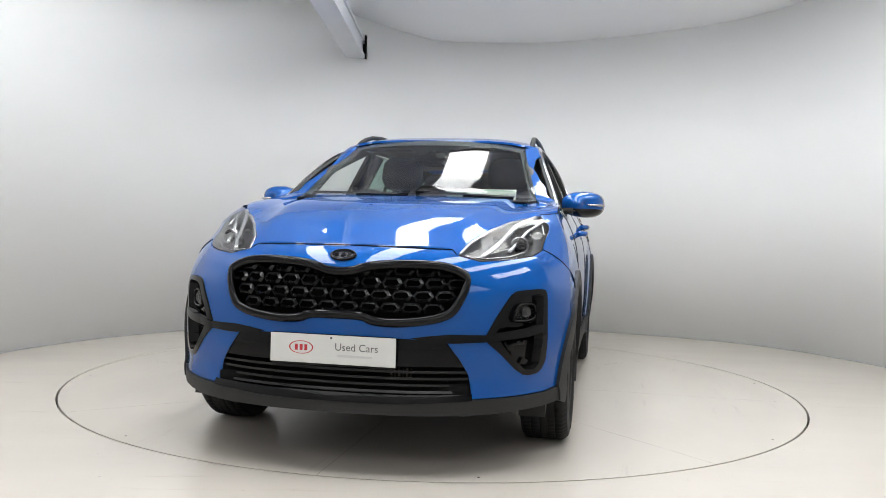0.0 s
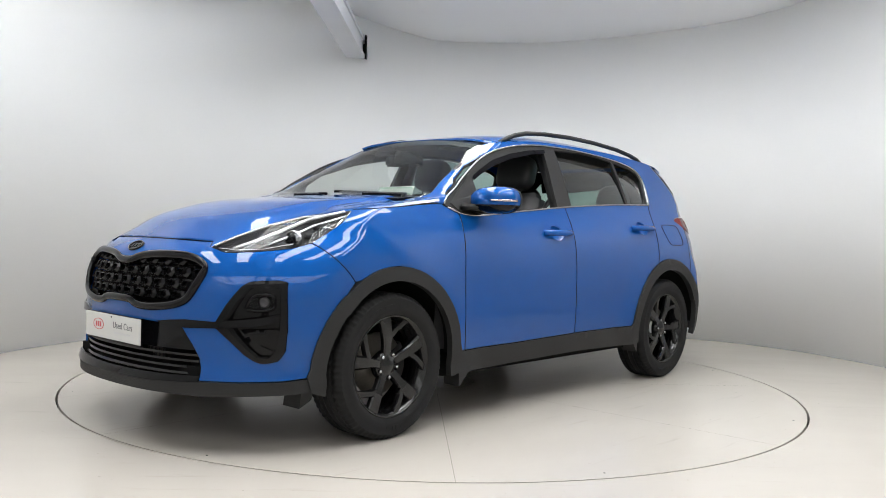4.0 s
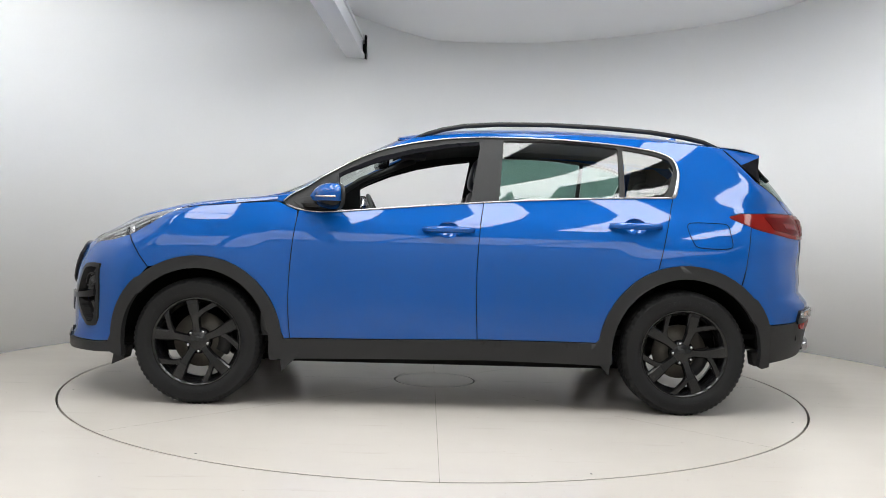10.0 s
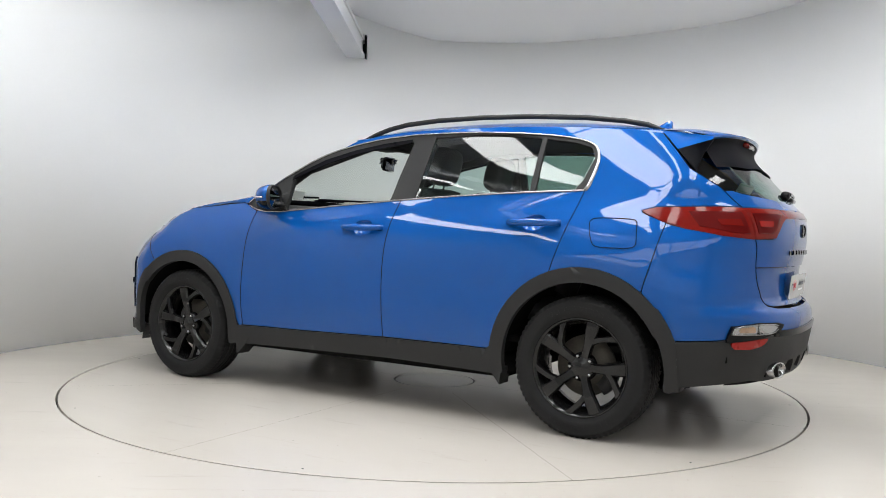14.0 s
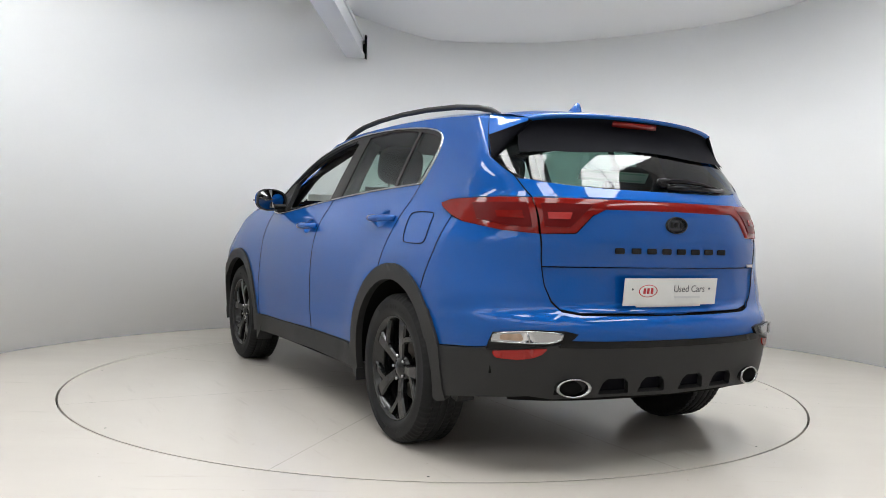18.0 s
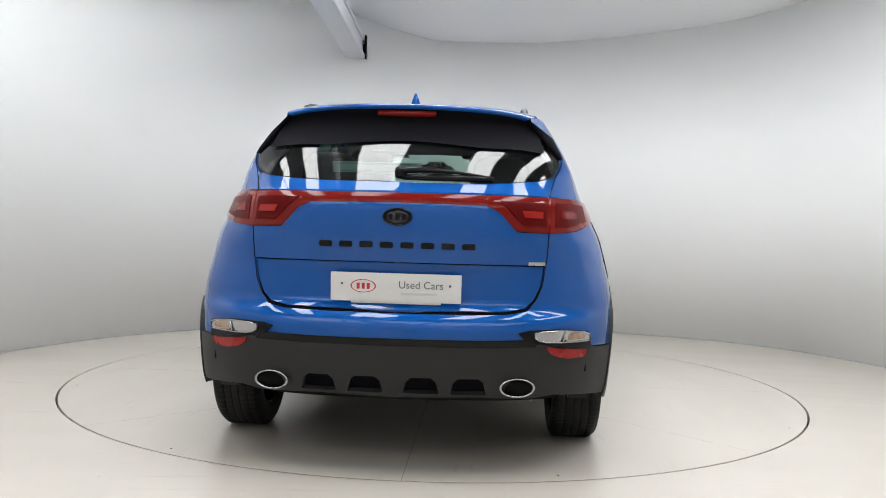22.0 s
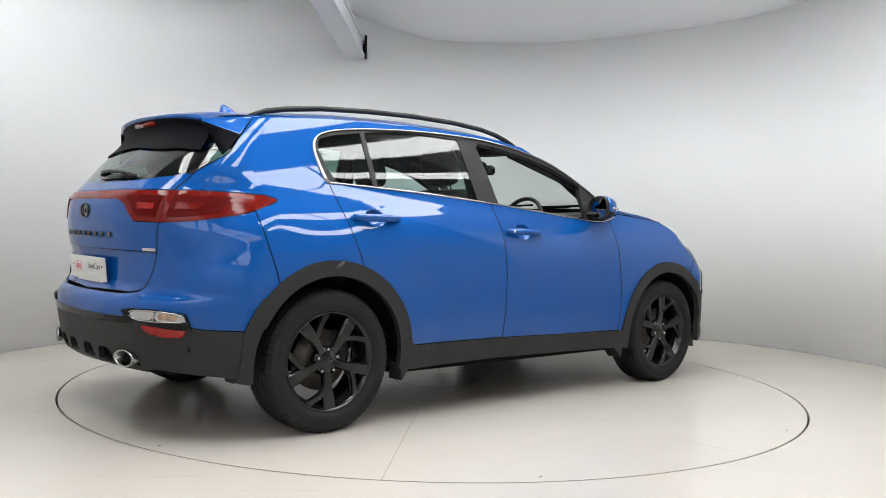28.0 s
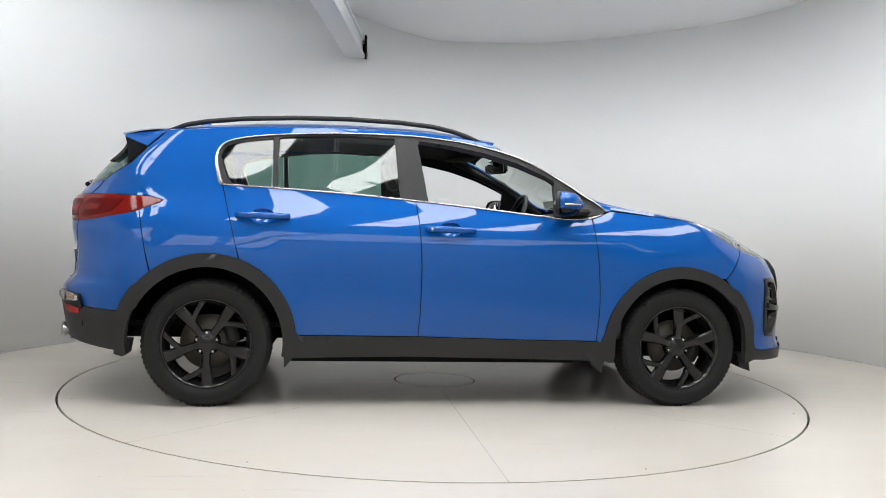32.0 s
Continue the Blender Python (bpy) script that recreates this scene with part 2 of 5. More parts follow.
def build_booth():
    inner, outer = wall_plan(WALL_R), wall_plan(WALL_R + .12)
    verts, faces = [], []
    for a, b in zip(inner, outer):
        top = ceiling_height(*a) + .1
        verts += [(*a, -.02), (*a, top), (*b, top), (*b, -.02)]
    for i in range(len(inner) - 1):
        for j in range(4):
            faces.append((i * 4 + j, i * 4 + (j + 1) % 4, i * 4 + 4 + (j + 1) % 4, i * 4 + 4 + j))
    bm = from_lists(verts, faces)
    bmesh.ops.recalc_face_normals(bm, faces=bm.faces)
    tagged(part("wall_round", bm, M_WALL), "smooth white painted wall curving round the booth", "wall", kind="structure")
    # unseen closing walls, kept pale to bounce fill light onto the car
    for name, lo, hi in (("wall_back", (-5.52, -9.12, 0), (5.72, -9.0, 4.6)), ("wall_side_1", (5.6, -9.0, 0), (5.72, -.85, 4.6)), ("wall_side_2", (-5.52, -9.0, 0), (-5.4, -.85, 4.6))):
        tagged(part(name, box(lo, hi), M_HALL_WALL, smooth=False), "unseen pale wall closing the hall, a bounce surface", "wall", kind="structure")
    # raised grey strip standing for the broken dark crack at the wall foot
    verts, faces = [], []
    for i, (a, b) in enumerate(zip(wall_plan(WALL_R + .01), wall_plan(WALL_R - .008))):
        h = .004 + .006 * noise.noise((i * .7, 0, 0))
        verts += [(*a, h), (*b, h), (*b, -.01)]
    faces = [(i * 3 + j, i * 3 + j + 1, i * 3 + 4 + j, i * 3 + 3 + j) for i in range(len(verts) // 3 - 1) for j in range(2)]
    bm = from_lists(verts, faces)
    bmesh.ops.recalc_face_normals(bm, faces=bm.faces)
    tagged(part("wall_foot_line", bm, M_HALL, smooth=False), "thin uneven grey line for the crack along the wall foot", "trim", kind="structure")
    # ceilings: the pale one of the booth, the grey one of the hall
    for name, y0, y1, mat, label in (("ceiling", -1.0, 3.45, M_CEIL, "flat pale grey ceiling over the booth"), ("ceiling_hall", -9.0, -1.0, M_HALL, "grey sheet roof over the hall")):
        nx, ny = 44, 18
        pts = [(-5.4 + 11 * k / nx, y0 + (y1 - y0) * i / ny) for i in range(ny + 1) for k in range(nx + 1)]
        verts = [(x, y, ceiling_height(x, y)) for x, y in pts]
        faces = [(i * (nx + 1) + k, i * (nx + 1) + k + 1, (i + 1) * (nx + 1) + k + 1, (i + 1) * (nx + 1) + k) for i in range(ny) for k in range(nx)]
        bm = from_lists(verts, faces)
        ring = bmesh.ops.extrude_face_region(bm, geom=bm.faces[:])
        bmesh.ops.translate(bm, verts=[v for v in ring["geom"] if isinstance(v, bmesh.types.BMVert)], vec=(0, 0, .1))
        bmesh.ops.recalc_face_normals(bm, faces=bm.faces)
        tagged(part(name, bm, mat), label, "ceiling", kind="structure")
    # steel beam that runs from the wall over the camera
    turn = Matrix.Translation((-.89, 3.1, 0)) @ pose(0, 0, 0, 0, 0, -1.2)
    bm = merge_boxes([((-.095, -9.4, 2.70), (.095, 0, 2.735)), ((-.095, -9.4, 2.735), (.070, -.001, 2.88)), ((-.095, -9.4, 2.88), (.085, -.002, 2.915))])
    bm.transform(turn)
    beam = tagged(part("ceiling_beam", bm, M_BEAM, smooth=False), "white painted steel beam under the ceiling", "beam", kind="structure")
    for lo, hi in (((.090, -.05, 2.70), (.108, .04, 2.93)), ((-.108, -.05, 2.715), (-.094, .04, 2.735)), ((.06, -.012, 2.73), (.092, .0, 2.85))):
        part("wall_socket", box(lo, hi, 0, turn), M_DARK, beam, "dark gap where the beam enters the wall", smooth=False)
    # floor with the round pit for the table
    verts, faces = [], []
    k = 180
    for i in range(k):
        a = 2 * math.pi * i / k
        c, s = math.cos(a), math.sin(a)
        far = 12.0
        verts += [(2.2695 * c, 2.2695 * s, -.05), (2.2695 * c, 2.2695 * s, 0), (2.6 * c, 2.6 * s, 0), (3.3 * c, 3.3 * s, 0), (far * c, far * s, 0)]
    for i in range(k):
        j = (i + 1) % k
        for q in range(4):
            faces.append((i * 5 + q, i * 5 + q + 1, j * 5 + q + 1, j * 5 + q))
    bm = from_lists(verts, faces)
    bmesh.ops.recalc_face_normals(bm, faces=bm.faces)
    fl = part("floor", bm, M_FLOOR, smooth=False)
    tagged(fl, "glossy cream painted floor with faint drag marks", "floor", kind="structure")
    part("pit", lathe([(0.01, -.05), (2.3, -.05)], 64, "Z"), M_DARK, fl, "dark gap under the table")


def rooflight(x, y0, y1, w, bars, lamp):
    """A long lit strip under the ceiling, a little askew to the booth, in frosted panes between thin dark bars; also
    builds the added hall fill.
    """
    ob = tagged(new("rooflight"), "long lit strip of frosted panes; those over the hall are added fill", "roof light", group="lit strips under the ceiling")
    at = lambda y, e, up: (x + SKEW * (y + 2) + e, y, ceiling_height(x + SKEW * (y + 2) + e, y) - up)
    ends = [y0] + [b for b in bars if y0 < b < y1] + [y1]
    for a, b in zip(ends, ends[1:]):
        steps = [a + .012 + (b - a - .024) * k / 8 for k in range(9)]
        verts = [at(y, e, up) for y in steps for e, up in ((-w / 2, .012), (w / 2, .012), (w / 2, .030), (-w / 2, .030))]
        faces = [(k * 4 + q, k * 4 + (q + 1) % 4, k * 4 + 4 + (q + 1) % 4, k * 4 + 4 + q) for k in range(8) for q in range(4)] + [(0, 1, 2, 3), (32, 33, 34, 35)]
        bm = from_lists(verts, faces)
        bmesh.ops.recalc_face_normals(bm, faces=bm.faces)
        part("pane", bm, lamp, ob, "glowing frosted pane", smooth=False)
    for y in ends:
        lo, hi = at(y, -w / 2 - .01, .036), at(y, w / 2 + .01, .036)
        part("glazing_bar", tube([lo, hi], .012, 6), M_CLAD, ob, "thin dark bar")
    for e in (-w / 2 - .008, w / 2 + .008):
        part("edge_trim", tube([at(y0 + (y1 - y0) * k / 24, e, .018) for k in range(25)], .010, 6), M_FRAME, ob)


def merge_boxes(pairs):
    verts, faces = [], []
    for lo, hi in pairs:
        n = len(verts)
        verts += [(x, y, z) for x in (lo[0], hi[0]) for y in (lo[1], hi[1]) for z in (lo[2], hi[2])]
        faces += [tuple(n + i for i in f) for f in ((0, 1, 3, 2), (4, 6, 7, 5), (0, 4, 5, 1), (2, 3, 7, 6), (0, 2, 6, 4), (1, 5, 7, 3))]
    bm = from_lists(verts, faces)
    bmesh.ops.recalc_face_normals(bm, faces=bm.faces)
    return bm


build_booth()
SKEW = .26
for x, near, far in ((-1.92, -3.6, 0), (-.6, -3.6, 1.1), (.66, -3.6, 1.1), (1.93, -3.6, -.5), (-3.2, -3.6, -1.2), (3.2, -3.6, -1.65)):
    rooflight(x, near, far, .47, (-3.0, -1.65, -.25), M_LAMP)
# unseen wide panels over the hall, added to fill the car's camera side
for x in (-4.2, -2.1, 0, 2.1, 4.2):
    rooflight(x, -8.7, -5.6, 1.9, (-7.2,), M_HALL_FILL)


def build_table():
    table = tagged(new("turntable"), "round cream painted car turntable flush with the floor", "turntable")
    n, wedges = 36, 8
    for w in range(wedges):
        verts, faces = [], []
        for i in range(n + 1):
            a = 2 * math.pi * (w + i / n) / wedges
            g = .0006
            for r, z in ((.266, -.03), (.266, 0), (.9, 0), (1.6, 0), (2.2575, 0), (2.2575, -.03)):
                d = a + (g / r) * (1 if i == 0 else -1 if i == n else 0)
                verts.append((r * math.cos(d), r * math.sin(d), z))
        for i in range(n):
            for q in range(5):
                faces.append((i * 6 + q, i * 6 + 6 + q, i * 6 + 7 + q, i * 6 + q + 1))
        bm = from_lists(verts, faces)
        bmesh.ops.recalc_face_normals(bm, faces=bm.faces)
        part("plate", bm, M_FLOOR, table, smooth=False)
    for k in range(8):
        a = 2 * math.pi * (k + .37) / 8
        part("bolt", lathe([(0, .0012), (.0045, .001), (.0055, 0)], 10, "Z", (2.19 * math.cos(a), 2.19 * math.sin(a), .0)), M_CLAD, table, "small dark bolt head")
    part("hub_cap", lathe([(.001, .0), (.255, .0), (.255, -.03)], 64, "Z"), M_FLOOR, table, "round centre plate", smooth=False)
    return table


table = build_table()

# ---- the skin of the car: every panel is cut out of one smooth body ----
def curve(table):
    """A smooth monotone curve through pairs (in, out)."""
    xs, ys = [p[0] for p in table], [p[1] for p in table]
    n = len(xs)
    h = [xs[i + 1] - xs[i] for i in range(n - 1)]
    d = [(ys[i + 1] - ys[i]) / h[i] for i in range(n - 1)]
    m = [d[0]] + [0 if d[i - 1] * d[i] <= 0 else 3 * (h[i - 1] + h[i]) / ((2 * h[i] + h[i - 1]) / d[i - 1] + (h[i] + 2 * h[i - 1]) / d[i]) for i in range(1, n - 1)] + [d[-1]]

    def f(x):
        if x <= xs[0]:
            return ys[0]
        if x >= xs[-1]:
            return ys[-1]
        i = max(k for k in range(n - 1) if xs[k] <= x)
        t = (x - xs[i]) / h[i]
        a, b = 2 * t**3 - 3 * t**2 + 1, t**3 - 2 * t**2 + t
        return a * ys[i] + b * h[i] * m[i] + (1 - a) * ys[i + 1] + (t**3 - t**2) * h[i] * m[i + 1]
    return f


def eased(table, wide):
    """The same curve with its bends evened out over the given width, kept as an even table."""
    f, step = curve(table), .004
    lo, hi = table[0][0] - .1, table[-1][0] + .1
    n = int((hi - lo) / step) + 1
    vals = np.array([f(lo + i * step) + (0 if table[0][0] <= lo + i * step <= table[-1][0] else (lo + i * step - (table[-1][0] if lo + i * step > 0.5 else table[0][0])) * ((table[-1][1] - table[-2][1]) / (table[-1][0] - table[-2][0]) if lo + i * step > 0.5 else (table[1][1] - table[0][1]) / (table[1][0] - table[0][0]))) for i in range(n)])
    k = max(1, int(wide / step))
    ker = np.ones(2 * k + 1) / (2 * k + 1)
    for _ in range(3):
        vals = np.convolve(np.pad(vals, k, mode="reflect", reflect_type="odd"), ker, mode="valid")
    vals = vals.tolist()

    def g(x):
        u = min(max((x - lo) / step, 0), n - 1.001)
        i = int(u)
        return vals[i] + (vals[i + 1] - vals[i]) * (u - i)
    return g


# half width, nose and tail of the body by height, and how its corners are rounded
WIDTH = eased([(0, .865), (.25, .878), (.38, .888), (.5, .898), (.58, .902), (.72, .902), (.84, .895), (.92, .883), (1.0, .857), (1.05, .833), (1.09, .808), (1.13, .783), (1.25, .731), (1.4, .662), (1.5, .612), (1.6, .558)], .035)
NOSE = eased([(.1, 2.10), (.2, 2.22), (.25, 2.268), (.31, 2.27), (.36, 2.245), (.55, 2.235), (.68, 2.225), (.78, 2.205), (.84, 2.183), (.88, 2.145), (.92, 2.07), (.955, 2.0), (1.015, 1.884), (1.06, 1.717), (1.10, 1.548), (1.13, 1.309), (1.15, 1.06), (1.25, .87), (1.35, .685), (1.45, .49), (1.54, .31)], .012)
TAIL = eased([(.1, 2.02), (.25, 2.13), (.33, 2.19), (.45, 2.222), (.58, 2.24), (.63, 2.232), (.665, 2.19), (.69, 2.168), (.8, 2.168), (.9, 2.185), (.96, 2.197), (1.04, 2.199), (1.095, 2.193), (1.13, 2.170), (1.18, 2.125), (1.22, 2.09), (1.3, 2.02), (1.4, 1.92), (1.5, 1.80), (1.56, 1.71)], .010)
NOSE_A = eased([(.2, .17), (.55, .15), (.75, .18), (.88, .27), (.97, .25), (1.07, .16), (1.15, .11), (1.54, .11)], .04)
NOSE_B = eased([(.2, .45), (.6, .45), (.75, .37), (.82, .37), (.89, .33), (.97, .28), (1.04, .19), (1.07, .15), (1.15, .07), (1.54, .07)], .04)
TAIL_A = eased([(.3, .05), (.6, .05), (1, 0), (1.5, 0)], .04)
TAIL_B = eased([(.3, .44), (.45, .47), (.58, .492), (.63, .484), (.665, .445), (.69, .42), (.78, .48), (.9, .6), (1.05, .66), (1.13, .6), (1.23, .42), (1.32, .34), (1.5, .3)], .014)
HALF = math.pi / 2
RUN = .6


def flare(x, z):
    """How far the skin swells round the wheel openings."""
    u = (math.hypot(abs(x) - 1.335, max(0, z - .35)) - .46) / .21
    return .015 if u <= 0 else 0.0 if u >= 1 else .015 * (1 - u) ** 2 * (1 + 2 * u)


def ends(s, z):
    return (NOSE(z), NOSE_A(z), NOSE_B(z)) if s > 0 else (TAIL(z), TAIL_A(z), TAIL_B(z))


def shell(s, t, z, out=0.0):
    """A place on the body's skin: s 1 for the front half and -1 for the rear one, t runs from the middle of that end round the corner to the side."""
    e, a, b = ends(s, z)
    if t < HALF:
        k = math.sin(max(t, 0))
        x = s * (e - a * k ** (4 / 3) - b * (1 - math.cos(t)) + out)
        return (x, (WIDTH(z) + out * min(1, t)) * k ** (2 / 3) + flare(x, z) * k ** 8, z)
    x = s * (e - a - b - (t - HALF) * RUN)
    return (x, WIDTH(z) + out + flare(x, z), z)


def by_side(s, x, z):
    e, a, b = ends(s, z)
    far = e - s * x
    if far >= a + b:
        return HALF + (far - a - b) / RUN
    lo, hi = 0.0, HALF
    for _ in range(40):
        t = (lo + hi) / 2
        if a * math.sin(t) ** (4 / 3) + b * (1 - math.cos(t)) < far:
            lo = t
        else:
            hi = t
    return lo


def by_end(y, z):
    return math.asin(min(1, abs(y) / WIDTH(z)) ** 1.5)


def S(x, z):
    return ("S", x, z)


def E(y, z):
    return ("E", y, z)


def to_shell(s, outline, fill_in=True, closed=True):
    """Outline points, by side (x, z) or by end (y, z), as places in the unrolled skin; straight runs stay straight."""
    fine = []
    for i, p in enumerate(outline):
        fine.append(p)
        q = outline[(i + 1) % len(outline)]
        if p[0] == q[0] and (closed or i + 1 < len(outline)) and fill_in:
            n = int(math.dist(p[1:], q[1:]) / .015)
            fine += [(p[0], p[1] + (q[1] - p[1]) * k / (n + 1), p[2] + (q[2] - p[2]) * k / (n + 1)) for k in range(1, n + 1)]
    outline = fine
    return [((by_side(s, a, z) if k == "S" else by_end(a, z)) * RUN, z) for k, a, z in outline]


def dense(poly, step):
    out = []
    for i, a in enumerate(poly):
        b = poly[(i + 1) % len(poly)]
        n = max(1, round(math.dist(a, b) / step))
        out += [(a[0] + (b[0] - a[0]) * k / n, a[1] + (b[1] - a[1]) * k / n) for k in range(n)]
    return out


def soften(poly, times=2, keep=()):
    """Cuts corners, but for those kept, to round an outline."""
    for _ in range(times):
        out, kept = [], set()
        n = len(poly)
        for i, p in enumerate(poly):
            if i in keep:
                kept.add(len(out))
                out.append(p)
                continue
            a, b = poly[i - 1], poly[(i + 1) % n]
            out.append((p[0] * .75 + a[0] * .25, p[1] * .75 + a[1] * .25))
            out.append((p[0] * .75 + b[0] * .25, p[1] * .75 + b[1] * .25))
        poly, keep = out, kept
    return poly


def tight(poly, d=.03):
    """Points set close to each corner, so that softening rounds it by no more than that."""
    out = []
    for i, p in enumerate(poly):
        a, b = poly[i - 1], poly[(i + 1) % len(poly)]
        la, lb = math.dist(p, a), math.dist(p, b)
        if la > 2.5 * d:
            out.append((p[0] + (a[0] - p[0]) * d / la, p[1] + (a[1] - p[1]) * d / la))
        out.append(p)
        if lb > 2.5 * d:
            out.append((p[0] + (b[0] - p[0]) * d / lb, p[1] + (b[1] - p[1]) * d / lb))
    return out


def area(poly):
    return sum(a[0] * b[1] - b[0] * a[1] for a, b in zip(poly, poly[1:] + poly[:1])) / 2


def shrink(poly, d):
    """Moves an outline inwards by d."""
    n, sign = len(poly), 1 if area(poly) > 0 else -1
    out = []
    for i, p in enumerate(poly):
        a, b = poly[i - 1], poly[(i + 1) % n]
        tx, ty = b[0] - a[0], b[1] - a[1]
        l = math.hypot(tx, ty) or 1
        out.append((p[0] - sign * ty / l * d, p[1] + sign * tx / l * d))
    return out


def within(p, poly):
    x, y = p
    odd = False
    for (x0, y0), (x1, y1) in zip(poly, poly[1:] + poly[:1]):
        if (y0 > y) != (y1 > y) and x < (x1 - x0) * (y - y0) / (y1 - y0) + x0:
            odd = not odd
    return odd


from mathutils.geometry import delaunay_2d_cdt


def fill(poly, holes=(), step=.04):
    """Triangles that fill an outline, with an even inner net."""
    loops = [dense(poly, step * .7)] + [dense(h, step * .6) for h in holes]
    pts, edges = [], []
    for l in loops:
        k = len(pts)
        pts += l
        edges += [(k + i, k + (i + 1) % len(l)) for i in range(len(l))]
    rim = np.array(pts)
    xs, ys = rim[:, 0], rim[:, 1]
    for j in range(int((ys.max() - ys.min()) / step) + 1):
        for i in range(int((xs.max() - xs.min()) / step) + 2):
            p = (xs.min() + (i + .5 * (j % 2)) * step, ys.min() + (j + .5) * step * .9)
            if within(p, loops[0]) and not any(within(p, h) for h in loops[1:]) and np.min((xs - p[0]) ** 2 + (ys - p[1]) ** 2) > (.5 * step) ** 2:
                pts.append(p)
    res = delaunay_2d_cdt([Vector(p) for p in pts], edges, [], 0, 1e-7)
    verts = [tuple(v) for v in res[0]]
    tris = []
    for f in res[2]:
        c = (sum(verts[i][0] for i in f) / 3, sum(verts[i][1] for i in f) / 3)
        if within(c, loops[0]) and not any(within(c, h) for h in loops[1:]):
            tris.append(tuple(f))
    return verts, tris


def finish(verts, tris, thick, mirror=None, outward=(0, 0, .75)):
    """A sheet with turned-in edges. mirror 'both': both halves in one; 'right': the other side."""
    bm = bmesh.new()
    sides = {None: (1,), "right": (-1,), "both": (1, -1)}[mirror]
    for sg in sides:
        vs = [bm.verts.new((v[0], v[1] * sg, v[2])) for v in verts]
        for t in tris:
            try:
                bm.faces.new([vs[i] for i in t])
            except ValueError:
                pass
    if mirror == "both":
        bmesh.ops.remove_doubles(bm, verts=[v for v in bm.verts if abs(v.co.y) < .004], dist=.0015)
    loose = [v for v in bm.verts if not v.link_faces]
    if loose:
        bmesh.ops.delete(bm, geom=loose, context="VERTS")
    bmesh.ops.recalc_face_normals(bm, faces=bm.faces)
    bm.normal_update()
    o = Vector(outward)
    if sum((f.calc_center_median() - o).dot(f.normal) * f.calc_area() for f in bm.faces) < 0:
        bmesh.ops.reverse_faces(bm, faces=bm.faces)
        bm.normal_update()
    if thick:
        rim = [e for e in bm.edges if e.is_boundary]
        below = {}
        for e in rim:
            e.smooth = False
            for v in e.verts:
                if v not in below:
                    below[v] = (v.co - v.normal * thick)
        low = {v: bm.verts.new(c) for v, c in below.items()}
        for e in rim:
            f = e.link_faces[0]
            a, b = e.verts
            lp = [l for l in f.loops if l.edge == e][0]
            if lp.vert != a:
                a, b = b, a
            bm.faces.new((b, a, low[a], low[b]))
    return bm


def sheet(s, outline, out=0.0, step=.04, thick=.012, gap=.0022, holes=(), mirror=None, round_by=0, keep=(), hole_round=2):
    """A panel of the body's skin."""
    poly = to_shell(s, outline, not round_by)
    if round_by:
        poly = soften(tight(poly) if not keep else poly, round_by, keep)
    cut = [soften(to_shell(s, h), hole_round) for h in holes]
    poly = dense(poly, .02)
    if gap:
        mid = [p[0] for p in poly]
        small = shrink(poly, gap)
        poly = [(max(q[0], 0) if p[0] < 1e-4 else q[0], q[1]) if p[0] > 1e-4 else (0.0, q[1]) for p, q in zip(poly, small)]
        cut = [shrink(dense(h, .02), -gap) for h in cut]
    verts, tris = fill(poly, cut, step)
    return finish([shell(s, u / RUN, z, out) for u, z in verts], tris, thick, mirror)


def line_on(s, outline, out=.0, step=.03, closed=False, sign=1, round_by=0):
    """A path along the skin through outline points."""
    poly = to_shell(s, outline, not round_by, closed)
    if round_by:
        keep = () if closed else (0, len(poly) - 1)
        poly = soften(tight(poly) if not keep else poly, round_by, keep)
    d = dense(poly, step)
    if not closed:
        last = max(i for i, p in enumerate(d) if math.dist(p, poly[-1]) < 1e-6) if any(math.dist(p, poly[-1]) < 1e-6 for p in d) else len(d) - 1
        d = d[:last + 1]
    return [Vector((p[0], p[1] * sign, p[2])) for p in (shell(s, u / RUN, z, out) for u, z in d)]


def band(path, width, out, thick):
    """A flat strip that follows a path on the car's side, standing proud."""
    verts, faces = [], []
    n = len(path)
    for i, p in enumerate(path):
        d = (path[min(i + 1, n - 1)] - path[max(i - 1, 0)]).normalized()
        nor = Vector((0, 1 if p.y > 0 else -1, .35)).normalized()
        nor = (nor - d * nor.dot(d)).normalized()
        w = d.cross(nor) * (width(i / (n - 1)) if callable(width) else width) / 2
        verts += [p - w - nor * thick, p - w + nor * out * .4, p - w * .6 + nor * out, p + w * .6 + nor * out, p + w + nor * out * .4, p + w - nor * thick]
    for i in range(n - 1):
        for j in range(5):
            faces.append((i * 6 + j, i * 6 + j + 1, i * 6 + 7 + j, i * 6 + 6 + j))
    faces += [tuple(range(6)), tuple(range((n - 1) * 6, n * 6))[::-1]]
    bm = from_lists(verts, faces)
    bmesh.ops.recalc_face_normals(bm, faces=bm.faces)
    return bm


